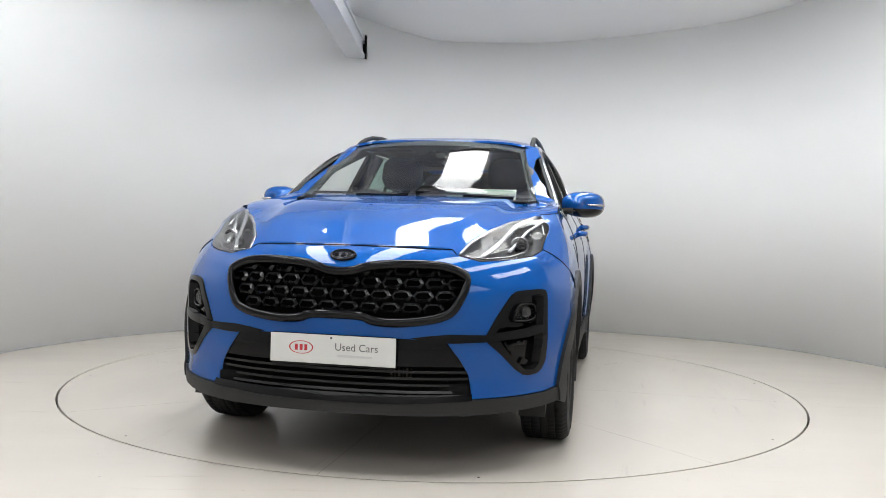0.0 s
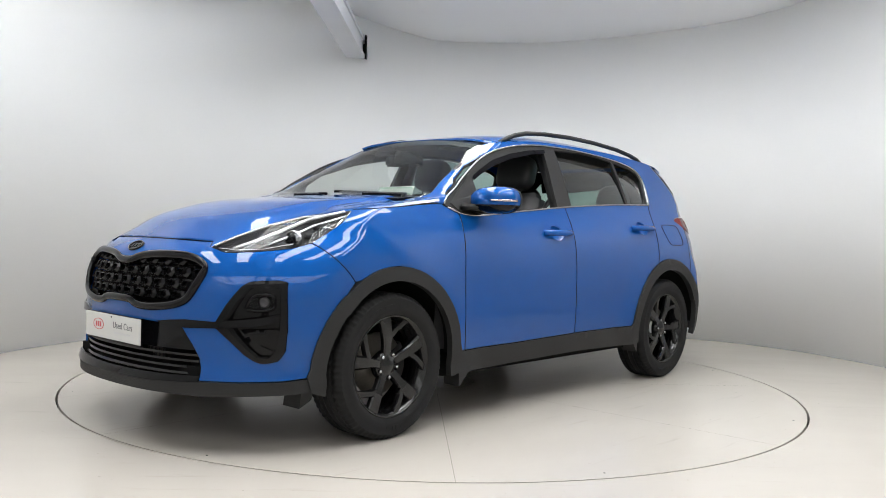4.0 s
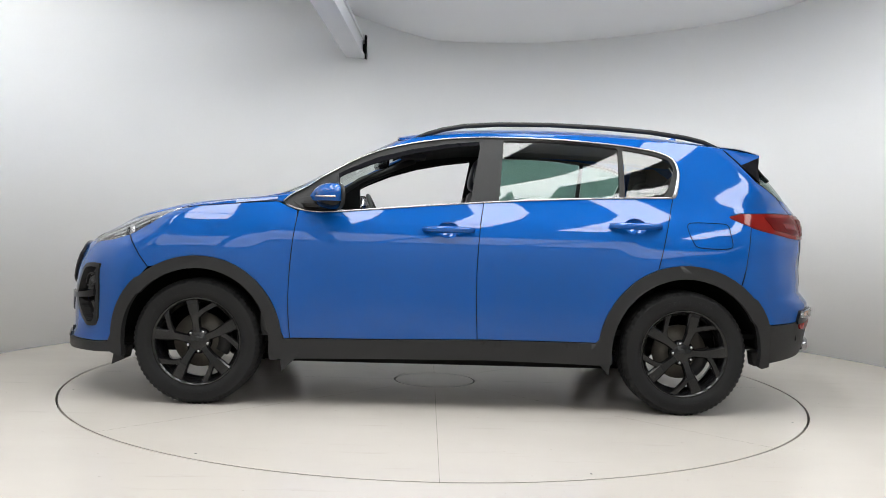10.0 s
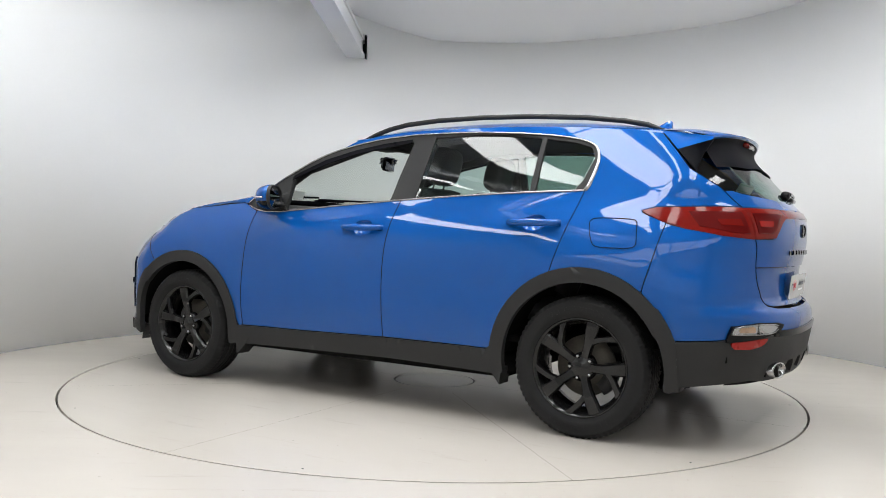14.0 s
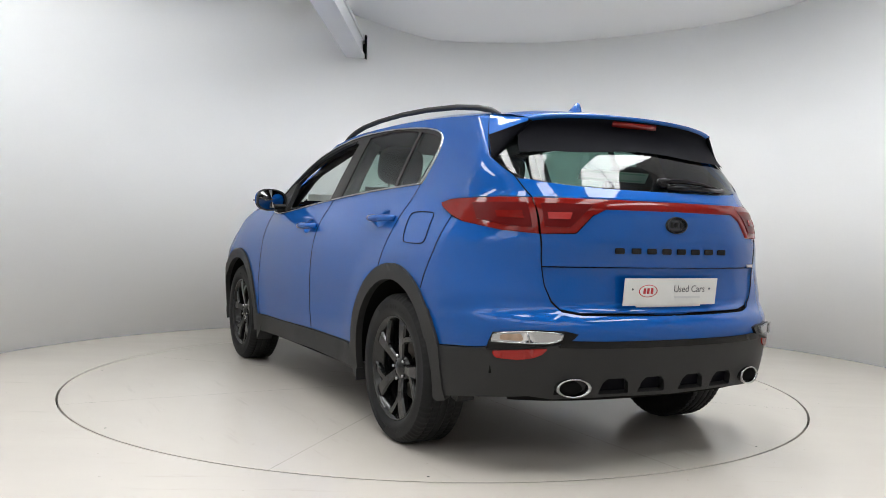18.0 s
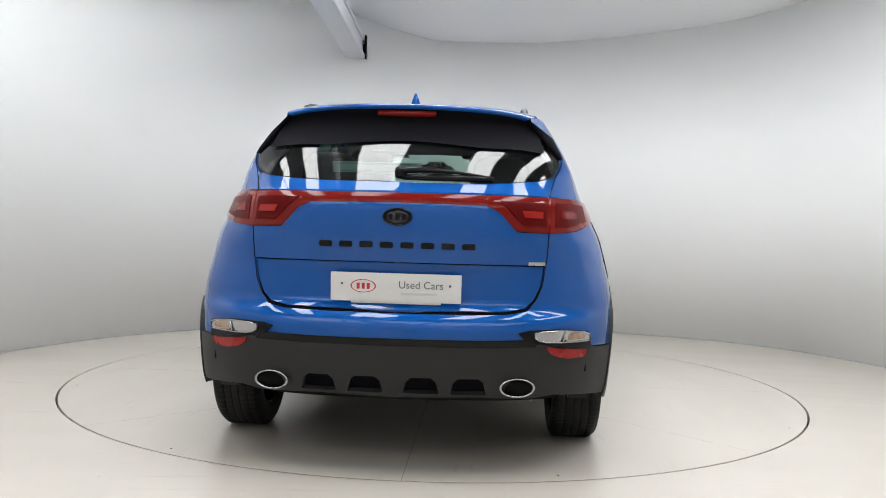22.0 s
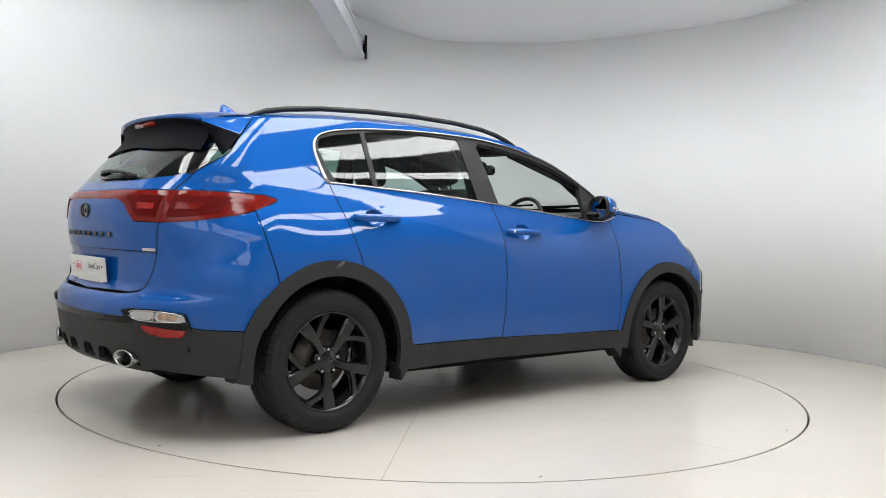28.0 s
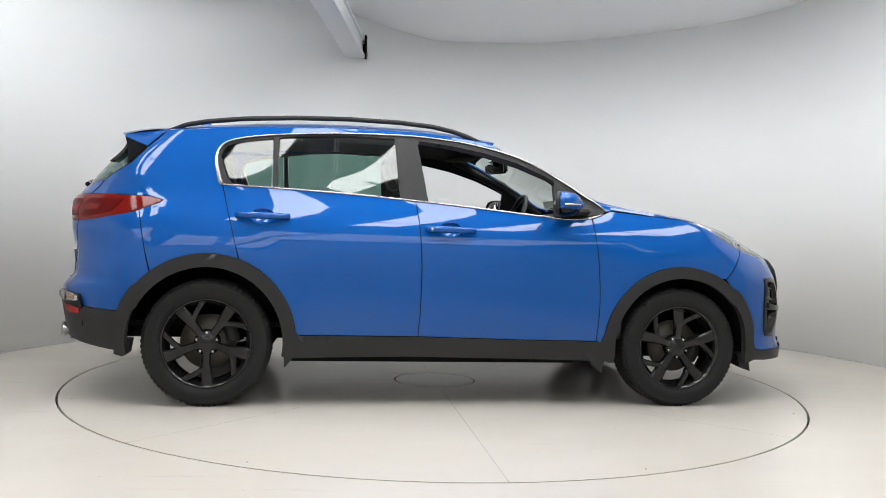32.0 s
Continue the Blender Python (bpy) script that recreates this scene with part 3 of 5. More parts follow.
def skin_normal(p):
    """The slope of the smooth body at a place on it."""
    sg, s, h = (1 if p.y >= 0 else -1), (1 if p.x > 0 else -1), .012
    def depth(x, y, z):
        e, a, b = ends(s, z)
        w = WIDTH(z)
        q = min(.9995, max(0, y) / w)
        return x - e + a * q * q + b * (1 - math.sqrt(1 - q**3))
    w = WIDTH(p.z)
    tilt_x = -(flare(p.x + h, p.z) - flare(p.x - h, p.z)) / (2 * h) * s
    tilt_z = -(flare(p.x, p.z + h) - flare(p.x, p.z - h)) / (2 * h)
    side = Vector((tilt_x, 1, tilt_z - (WIDTH(p.z + h) - WIDTH(p.z - h)) / (2 * h))).normalized()
    q = (abs(p.y) - flare(p.x, p.z)) / w
    if q > .998:
        n = side
    else:
        x, y, z, d = abs(p.x), q * w, p.z, min(.006, (w - q * w) * .5)
        n = Vector((1, (depth(x, y + d, z) - depth(x, y - d, z)) / (2 * d), (depth(x, y, z + h) - depth(x, y, z - h)) / (2 * h))).normalized()
        k = max(0, (q - .985) / .013)
        n = n.lerp(side, k).normalized()
    return Vector((n.x * s, n.y * sg, n.z))


def field_normal(height):
    def n(p):
        h = .012
        x, y = p.x, abs(p.y)
        return Vector((-(height(x + h, y) - height(x - h, y)) / (2 * h), (-(height(x, y + h) - height(x, max(0, y - h))) / (h + min(h, y))) * (1 if p.y >= 0 else -1), 1)).normalized()
    return n


car = tagged(new("car"), "blue metallic compact SUV with black trim on the turntable", "car")
SIDES = ((None, 1), ("right", -1))


# outlines of the left half, in metres of the car: x ahead of the wheelbase's middle, z above the ground
HL_TOP = [E(.452, .886), E(.475, .938), E(.548, 1.0), E(.64, 1.045), E(.70, 1.060), S(1.47, 1.071)]
HL_LOW = [S(1.535, 1.039), S(1.60, .995), S(1.665, .955), S(1.742, .913), S(1.83, .887), E(.65, .870), E(.55, .862)]
FENDER_TOP = [S(1.298, 1.088), S(1.063, 1.111), S(.93, 1.122)]
CHROME_TOP = [S(.898, 1.122), S(.824, 1.181), S(.702, 1.268), S(.546, 1.359), S(.385, 1.432), S(.222, 1.475), S(.056, 1.506), S(-.112, 1.524), S(-.281, 1.532), S(-.623, 1.531), S(-.968, 1.508), S(-1.142, 1.486), S(-1.245, 1.463), S(-1.306, 1.43), S(-1.327, 1.372), S(-1.308, 1.285), S(-1.285, 1.205)]
CHROME_LOW = [S(.882, 1.104), S(.80, 1.075), S(.669, 1.065), S(.391, 1.092), S(.074, 1.122), S(-.217, 1.147), S(-.582, 1.173), S(-.922, 1.191), S(-1.283, 1.203)]
SEAM_A = [S(.808, 1.07), S(.820, .985), S(.829, .90), S(.837, .80), S(.842, .69), S(.843, .60), S(.840, .51), S(.835, .44), S(.828, .376)]
SEAM_B = [S(-.214, 1.143), S(-.196, 1.02), S(-.186, .894), S(-.181, .77), S(-.181, .645), S(-.185, .52), S(-.193, .392)]
SEAM_C = [S(-1.283, 1.20), S(-1.222, .984), S(-1.172, .80)]
AF, AR, CF, CR = (1.335, .35), (-1.335, .35), .462, .478


def arc(c, r, a0, a1, n=12):
    return [S(c[0] + r * math.cos(radians(a0 + (a1 - a0) * i / n)), c[1] + r * math.sin(radians(a0 + (a1 - a0) * i / n))) for i in range(n + 1)]


TOP_LINE = [S(.15, 1.512), S(.05, 1.53), S(-.2, 1.551), S(-.6, 1.556), S(-1.0, 1.547), S(-1.3, 1.531), S(-1.5, 1.513), S(-1.62, 1.495)]
FOG = [E(.585, .553), E(.63, .645), E(.678, .728), E(.70, .745), E(.735, .750), E(.785, .753), E(.808, .745), E(.813, .70), E(.814, .62), E(.815, .54), E(.808, .45), E(.79, .408), E(.76, .398), E(.735, .40), E(.70, .43), E(.65, .49)]
GRILLE = [E(0, .808), E(.056, .812), E(.11, .832), E(.2, .843), E(.31, .846), E(.40, .842), E(.465, .826), E(.515, .795), E(.502, .74), E(.472, .675), E(.445, .648), E(.37, .625), E(.24, .612), E(.15, .617), E(.112, .638), E(0, .639)]


def build_shell():
    body = new("body_shell")
    body.parent = car
    blue = lambda *a, **k: sheet(*a, **k)
    # front bumper: both halves in one skin, with openings for grille and fog lamps
    seam = [S(1.742, .913), S(1.683, .847), S(1.60, .745)]
    a_in = [S(1.335 + .462 * math.cos(radians(a)), .35 + .462 * math.sin(radians(a))) for a in (48, 38, 28, 18, 8, 0)]
    half = [E(0, .912), E(.2, .910), E(.43, .905), HL_TOP[0], HL_LOW[6], HL_LOW[5], HL_LOW[4]] + seam + a_in + [S(1.81, .335), E(.806, .322), E(.68, .318), E(.547, .318), E(.53, .41), E(.497, .467), E(.44, .543), E(.2, .553), E(0, .555), E(0, .60), E(0, .639)] + GRILLE[::-1][1:-1] + [E(0, .808), E(0, .86)]
    bm = sheet(1, half, holes=[FOG], mirror="both", step=.035)
    part("front_bumper", bm, M_BLUE, car, normal=skin_normal)
    # rear bumper
    a_out = [S(-1.335 + .478 * math.cos(radians(a)), .35 + .478 * math.sin(radians(a))) for a in (129, 140, 150, 160)]
    half = [E(0, .655), E(.3, .657), E(.45, .66), E(.523, .672), E(.56, .71), E(.585, .774), E(.60, .876), E(.607, .985), E(.66, .99), E(.72, .997), S(-1.79, 1.028), S(-1.71, 1.048), S(-1.66, .833), S(-1.635, .735)] + a_out + [S(-1.775, .512), S(-1.95, .52), E(.70, .54), E(.5, .545), E(0, .545)]
    part("rear_bumper", sheet(-1, half, mirror="both", step=.035), M_BLUE, car, normal=skin_normal)
    # tailgate: upper skin with the badge, lower skin set in for the plate
    half = [E(0, 1.092), E(.35, 1.09), E(.405, 1.063), E(.475, .988), E(.604, .985), E(.598, .876), E(.595, .852), E(0, .852)]
    gate = new("tailgate")
    gate.parent = car
    part("upper_skin", sheet(-1, half, mirror="both"), M_BLUE, gate, normal=skin_normal)
    half = [E(0, .850), E(.594, .850), E(.583, .774), E(.556, .715), E(.52, .680), E(.45, .667), E(0, .662)]
    part("lower_skin", sheet(-1, half, out=-.007, mirror="both"), M_BLUE, gate, normal=skin_normal)
    half = [E(0, 1.136), E(.35, 1.136), E(.605, 1.134), E(.632, 1.21), E(.60, 1.212), E(.56, 1.20), E(.45, 1.186), E(.3, 1.178), E(0, 1.176)]
    part("gate_shelf", sheet(-1, half, mirror="both"), M_BLUE, gate, normal=skin_normal)
    for mirror, sg in SIDES:
        # front fender
        o = HL_TOP[-1:] + FENDER_TOP + [S(.90, 1.118), S(.86, 1.093), S(.812, 1.074)] + SEAM_A[1:] + [S(.858, .37)] + arc(AF, CF, 173, 60, 14) + [S(1.60, .745), S(1.683, .847)] + HL_LOW[:4][::-1]
        part("front_fender", sheet(1, o, mirror=mirror), M_BLUE, car, normal=skin_normal)
        # doors
        cup = lambda x, z: [S(x + .062 * math.cos(radians(a)), z + .044 * math.sin(radians(a))) for a in range(0, 360, 20)]
        o = SEAM_A + [S(.38, .379), S(-.19, .391)] + SEAM_B[::-1] + CHROME_LOW[1:6][::-1]
        door = part("front_door", sheet(-1, o, mirror=mirror, holes=[cup(-.02, .988)]), M_BLUE, car, normal=skin_normal)
        o = SEAM_B + [S(-.835, .392)] + arc(AR, CR, 5, 70, 9) + SEAM_C[::-1] + CHROME_LOW[5:][::-1]
        rear = part("rear_door", sheet(-1, o, mirror=mirror, holes=[cup(-1.055, 1.036)]), M_BLUE, car, normal=skin_normal)
        # A pillar
        o = CHROME_TOP[:6] + [S(.15, 1.49), S(.15, 1.512), S(.24, 1.507), E(.535, 1.498), E(.552, 1.45), E(.592, 1.35), E(.636, 1.25), E(.668, 1.165), E(.70, 1.135), S(.93, 1.124)]
        part("windscreen_pillar", sheet(1, o, mirror=mirror, gap=.001), M_BLUE, car, normal=skin_normal)
        # side panel: roof rail, rear pillar and quarter
        o = [S(.15, 1.491)] + CHROME_TOP[6:] + SEAM_C + arc(AR, CR, 71, 128, 8) + [S(-1.66, .833), S(-1.71, 1.05), S(-1.60, 1.094), S(-1.585, 1.108), S(-1.652, 1.126), E(.693, 1.136), E(.609, 1.135), E(.641, 1.231), S(-1.78, 1.315), S(-1.69, 1.42), S(-1.62, 1.495)] + TOP_LINE[:-1][::-1]
        part("side_panel", sheet(-1, o, mirror=mirror, gap=.0015), M_BLUE, car, normal=skin_normal)
    return body


def bonnet_height(x, y):
    lo, hi = .86, 1.152
    for _ in range(34):
        z = (lo + hi) / 2
        e, a, b = ends(1, z)
        q = min(.9999, abs(y) / WIDTH(z))
        if e - a * q * q - b * (1 - math.sqrt(1 - q**3)) > x:
            lo = z
        else:
            hi = z
    return lo


def bump_of(v, c, w):
    return math.exp(-((v - c) / w) ** 2)


def build_bonnet():
    o = [(2.075, 0), (2.065, .2), (2.012, .42)]
    o += [tuple(shell(1, t / RUN, z)[:2]) for t, z in to_shell(1, HL_TOP, True, False)]
    o += [tuple(shell(1, t / RUN, z)[:2]) for t, z in to_shell(1, FENDER_TOP, False, False)]
    o += [(.975, .70), (1.03, .5), (1.065, .25), (1.075, 0)]
    poly = shrink(dense(o, .02), .002)
    poly = [(p[0], max(0, p[1]) if p[1] > .004 else 0.0) for p in poly]
    verts, tris = fill(poly, (), .04)
    def rise(x, y):
        fade = min(1, max(0, (2.05 - x) / .3)) * min(1, max(0, (.74 - abs(y)) / .12))
        return fade * (.024 * (1 / (1 + math.exp((abs(y) - .50 - .1 * (1.6 - x)) / .019)) - .5) - .002)
    part("bonnet", finish([(x, y, bonnet_height(x, y) + rise(x, y)) for x, y in verts], tris, .014, "both"), M_BLUE, car, normal=field_normal(lambda x, y: bonnet_height(x, y) + rise(x, y)))


ROOF_MID = curve([(-1.7, 1.533), (-1.4, 1.573), (-1.0, 1.605), (-.6, 1.615), (-.2, 1.605), (.1, 1.578), (.31, 1.541)])
ROOF_EDGE = curve([(-1.7, 1.485), (-1.62, 1.495), (-1.5, 1.513), (-1.3, 1.531), (-1.0, 1.547), (-.6, 1.556), (-.2, 1.551), (.05, 1.53), (.15, 1.512), (.31, 1.49)])


def roof_height(x, y):
    e = ROOF_EDGE(x)
    return ROOF_MID(x) - (ROOF_MID(x) - e) * min(1.05, abs(y) / WIDTH(e)) ** 4


def build_roof():
    front = [tuple(shell(1, by_end(y, z), z)[:2]) for y, z in ((0.0001, 1.540), (.2, 1.536), (.35, 1.526), (.46, 1.512), (.53, 1.501))]
    front[0] = (front[0][0], 0)
    o = front + [tuple(shell(-1, by_side(-1, a, z), z)[:2]) for k, a, z in TOP_LINE] + [(-1.635, .4), (-1.645, .2), (-1.65, 0)]
    poly = shrink(dense(o, .02), .0015)
    poly = [(p[0], p[1] if p[1] > .003 else 0.0) for p in poly]
    verts, tris = fill(poly, (), .05)
    part("roof", finish([(x, y, roof_height(x, y)) for x, y in verts], tris, .012, "both"), M_BLUE, car, normal=field_normal(roof_height))
    lin = [(x, y * .97, roof_height(x, y) - .035) for x, y in verts]
    part("headlining", finish(lin, tris, 0, "both"), M_LINER, car)


build_shell()
build_bonnet()
build_roof()


def build_glass():
    half = [E(0, 1.155), E(.4, 1.153), E(.62, 1.15), E(.668, 1.162), E(.636, 1.25), E(.592, 1.35), E(.552, 1.45), E(.533, 1.497), E(.46, 1.511), E(.35, 1.525), E(.2, 1.535), E(0, 1.539)]
    part("windscreen", sheet(1, half, out=-.004, thick=.005, gap=0, mirror="both", step=.06), M_SCREEN, car, "clear windscreen", normal=skin_normal)
    half = [E(0, 1.506), E(.2, 1.502), E(.35, 1.492), E(.46, 1.478), E(.530, 1.462), E(.533, 1.494), E(.46, 1.508), E(.35, 1.522), E(.2, 1.532), E(0, 1.536)]
    part("windscreen_band", sheet(1, half, out=-.008, thick=0, gap=0, mirror="both", step=.05), M_DASH, car, "dark printed band along the top of the windscreen")
    half = [E(0, 1.178), E(.3, 1.18), E(.45, 1.188), E(.56, 1.203), E(.60, 1.214), E(.637, 1.234), S(-1.80, 1.30), S(-1.715, 1.40), E(.53, 1.46), E(.3, 1.49), E(0, 1.495)]
    part("rear_window", sheet(-1, half, out=-.004, thick=.005, gap=0, mirror="both", step=.06), M_TINT, car, "tinted rear window", normal=skin_normal)
    for mirror, sg in SIDES:
        o = [S(-.33, 1.50), S(-.62, 1.508), S(-.826, 1.497), S(-.985, 1.478), S(-.985, 1.19), S(-.582, 1.168), S(-.30, 1.155)]
        part("rear_door_glass", sheet(-1, o, out=-.008, thick=.004, gap=0, mirror=mirror, step=.07), M_TINT, car, "dark tinted side glass", normal=skin_normal)
        o = [S(-1.02, 1.475), S(-1.189, 1.45), S(-1.273, 1.422), S(-1.297, 1.375), S(-1.256, 1.25), S(-1.215, 1.20), S(-1.02, 1.19)]
        part("quarter_glass", sheet(-1, o, out=-.008, thick=.004, gap=0, mirror=mirror, step=.07), M_TINT, car, "dark tinted side glass", normal=skin_normal)
        # black frames between the chrome line and the glass
        hole_f = [S(.585, 1.085), S(.592, 1.272), S(.546, 1.302), S(.386, 1.372), S(.19, 1.426), S(-.01, 1.463), S(-.19, 1.485), S(-.135, 1.14), S(.1, 1.118), S(.4, 1.095)]
        hole_r = [S(-.335, 1.506), S(-.62, 1.513), S(-.826, 1.503), S(-.985, 1.483), S(-.978, 1.19), S(-.582, 1.168), S(-.305, 1.155)]
        hole_q = [S(-1.022, 1.478), S(-1.189, 1.452), S(-1.275, 1.425), S(-1.299, 1.375), S(-1.258, 1.25), S(-1.215, 1.198), S(-1.017, 1.192)]
        out = CHROME_TOP[:-1] + CHROME_LOW[::-1]
        part("window_frame", sheet(-1, out, out=-.003, thick=.02, gap=.004, holes=[hole_f, hole_r, hole_q], hole_round=1, mirror=mirror, step=.05), M_CLAD, car, "matt black window frame")
        # bright line round the side windows
        path = line_on(-1, CHROME_TOP, .002, sign=sg, round_by=2)
        part("chrome_strip", band(path, lambda t: .0095 + .014 * max(0, (t - .86) / .14), .005, .006), M_CHROME, car, "bright chrome window line")
        path = line_on(-1, CHROME_LOW, .002, sign=sg, round_by=2)
        part("chrome_strip", band(path, .010, .005, .006), M_CHROME, car, "bright chrome window line")


def build_gaps():
    """The dark shut lines between the panels."""
    def gap(s, o, sg, out=.0002, girth=.0022):
        part("shut_line", tube(line_on(s, o, out, .025, sign=sg), girth, 5), M_DARK, car)
    for mirror, sg in SIDES:
        gap(-1, SEAM_A, sg)
        gap(-1, SEAM_B, sg)
        gap(-1, SEAM_C, sg)
        gap(1, [S(1.742, .913), S(1.683, .847), S(1.60, .745)], sg)
        gap(-1, [S(-1.71, 1.05), S(-1.66, .833), S(-1.635, .735)], sg)
        gap(-1, [E(.607, .985), E(.60, .876), E(.585, .774), E(.558, .712), E(.522, .675), E(.45, .662), E(.3, .658), E(.0, .657)], sg, .0004, .0018)
        gap(-1, [E(.607, 1.134), E(.638, 1.225), S(-1.78, 1.312), S(-1.69, 1.418), S(-1.62, 1.493)], sg)
        gap(-1, [S(.828, .374), S(.38, .378), S(-.19, .390), S(-.84, .391)], sg, .002)
        gap(1, HL_TOP[:1] + [E(.43, .907), E(.2, .912), E(0, .914)], sg)
        gap(1, HL_TOP[-1:] + FENDER_TOP, sg)


def build_cladding():
    for mirror, sg in SIDES:
        o = [S(1.79, .27)] + [S(1.81, .34)] + arc(AF, CF, 2, 172, 26) + [S(.86, .375), S(.90, .255), S(.935, .255)] + arc(AF, .395, 186, -8, 26) + [S(1.728, .25)]
        part("wheel_arch", sheet(1, o, out=.012, thick=.035, gap=0, mirror=mirror, step=.05), M_CLAD, car, "matt black wheel arch trim")
        o = [S(-.84, .39)] + arc(AR, CR, 7, 160, 24) + [S(-1.79, .50), S(-1.80, .28), S(-1.755, .27)] + arc(AR, .405, 190, -10, 26) + [S(-.90, .265)]
        part("wheel_arch", sheet(-1, o, out=.012, thick=.035, gap=0, mirror=mirror, step=.05), M_CLAD, car, "matt black wheel arch trim")
        o = [S(.862, .372), S(.38, .376), S(-.19, .388), S(-.842, .389), S(-.90, .268), S(-.25, .280), S(.38, .272), S(.905, .262)]
        part("sill_trim", sheet(1, o, out=.012, thick=.05, gap=0, mirror=mirror, step=.06), M_CLAD, car, "matt black sill trim")
    half = [E(0, .314), E(.3, .315), E(.547, .315), E(.68, .315), E(.806, .319), S(1.81, .331), S(1.76, .275), E(.80, .262), E(.6, .252), E(.3, .252), E(0, .254)]
    part("front_lip", sheet(1, half, out=.006, thick=.05, gap=.001, mirror="both"), M_CLAD, car, "dark grey lower bumper lip")
    half = [E(0, .543), E(.5, .543), E(.70, .538), S(-1.95, .518), S(-1.79, .51), S(-1.80, .30), E(.76, .318), E(.64, .33), E(.55, .318), E(.3, .325), E(0, .318)]
    dents = [[E(y - w, .338), E(y - w + .012, .385), E(y - w + .03, .402), E(y + w - .03, .402), E(y + w - .012, .385), E(y + w, .338)] for y, w in ((.112, .068), (.298, .070))]
    part("rear_lip", sheet(-1, half, out=.006, thick=.05, gap=.001, mirror="both", holes=dents, hole_round=1), M_CLAD, car, "matt black lower rear bumper")
    # recess backs are darker than the bumper: their shade is in the colour
    for d in dents:
        for mirror, sg in SIDES:
            part("valance_recess", sheet(-1, d, out=-.022, thick=.01, gap=-.012, mirror=mirror, step=.03), M_UNDER, car, "recess in the lower rear bumper, its shade in darker plastic")


def build_under():
    """Dark floor pan, wheel wells and the lining behind the gaps."""
    part("floor_pan", box((-.93, -.84, .24), (.93, .84, .34), .02), M_DARK, car)
    part("floor_pan", box((-2.02, -.56, .33), (-.9, .56, .46), .03), M_DARK, car)
    part("floor_pan", box((.9, -.56, .24), (2.15, .56, .40), .03), M_DARK, car)
    part("silencer", tube([(-1.93, -.36 + .72 * k / 8, .335) for k in range(9)], lambda t: .055 - .02 * max(0, abs(t - .5) - .42) / .08, 14, .8), M_DISC, car, "dull steel silencer under the tail")
    part("axle_beam", tube([(-1.40, -.66 + 1.32 * k / 6, .30) for k in range(7)], .035, 8), M_DARK, car)
    for mirror, sg in SIDES:
        for c, r in ((AF, .43), (AR, .44)):
            rows = [(r, .885 * sg), (r, .50 * sg), (.02, .50 * sg)]
            part("wheel_well", lathe(rows, 32, "Y", (c[0], 0, c[1]), (radians(2), radians(178))), M_DARK, car)
        for s, o in ((1, SEAM_A), (1, SEAM_B[:1] + SEAM_B), (-1, SEAM_C)):
            part("seam_backing", band(line_on(s, o, -.02, sign=sg), .05, .004, .004), M_DARK, car)
        o = [S(1.0, .38), S(1.0, .80), S(.95, 1.06), S(.4, 1.075), S(-.217, 1.13), S(-.922, 1.175), S(-1.6, 1.17), S(-1.6, .86), S(-.8, .86), S(-.8, .40)]
        part("door_lining", sheet(1, o, out=-.075, thick=0, gap=0, mirror=mirror, step=.1), M_DASH, car)
        o = [S(-1.37, 1.10), S(-1.37, 1.46), S(-1.55, 1.47), S(-1.70, 1.38), S(-1.78, 1.29), E(.60, 1.2), E(.595, 1.1)]
        part("pillar_lining", sheet(-1, o, out=-.025, thick=0, gap=0, mirror=mirror, step=.08), M_DASH, car)
        o = [S(.86, 1.135), S(.70, 1.262), S(.546, 1.353), S(.385, 1.426), S(.222, 1.468), S(.15, 1.485), E(.525, 1.493), E(.545, 1.45), E(.585, 1.35), E(.628, 1.25), E(.66, 1.165)]
        part("pillar_lining", sheet(1, o, out=-.04, thick=0, gap=0, mirror=mirror, step=.08), M_DASH, car)
    part("bulkhead", box((.93, -.78, .34), (1.0, .78, 1.1)), M_DARK, car)
    half = [E(0, .25), E(.7, .25), E(.78, .5), E(.7, .83), E(.5, .89), E(0, .9)]
    part("front_lining", sheet(1, half, out=-.10, thick=0, gap=0, mirror="both", step=.08), M_DARK, car)
    half = [E(0, .3), E(.7, .3), E(.74, .6), E(.68, 1.05), E(.6, 1.14), E(0, 1.16)]
    part("rear_lining", sheet(-1, half, out=-.045, thick=0, gap=0, mirror="both", step=.08), M_DARK, car)


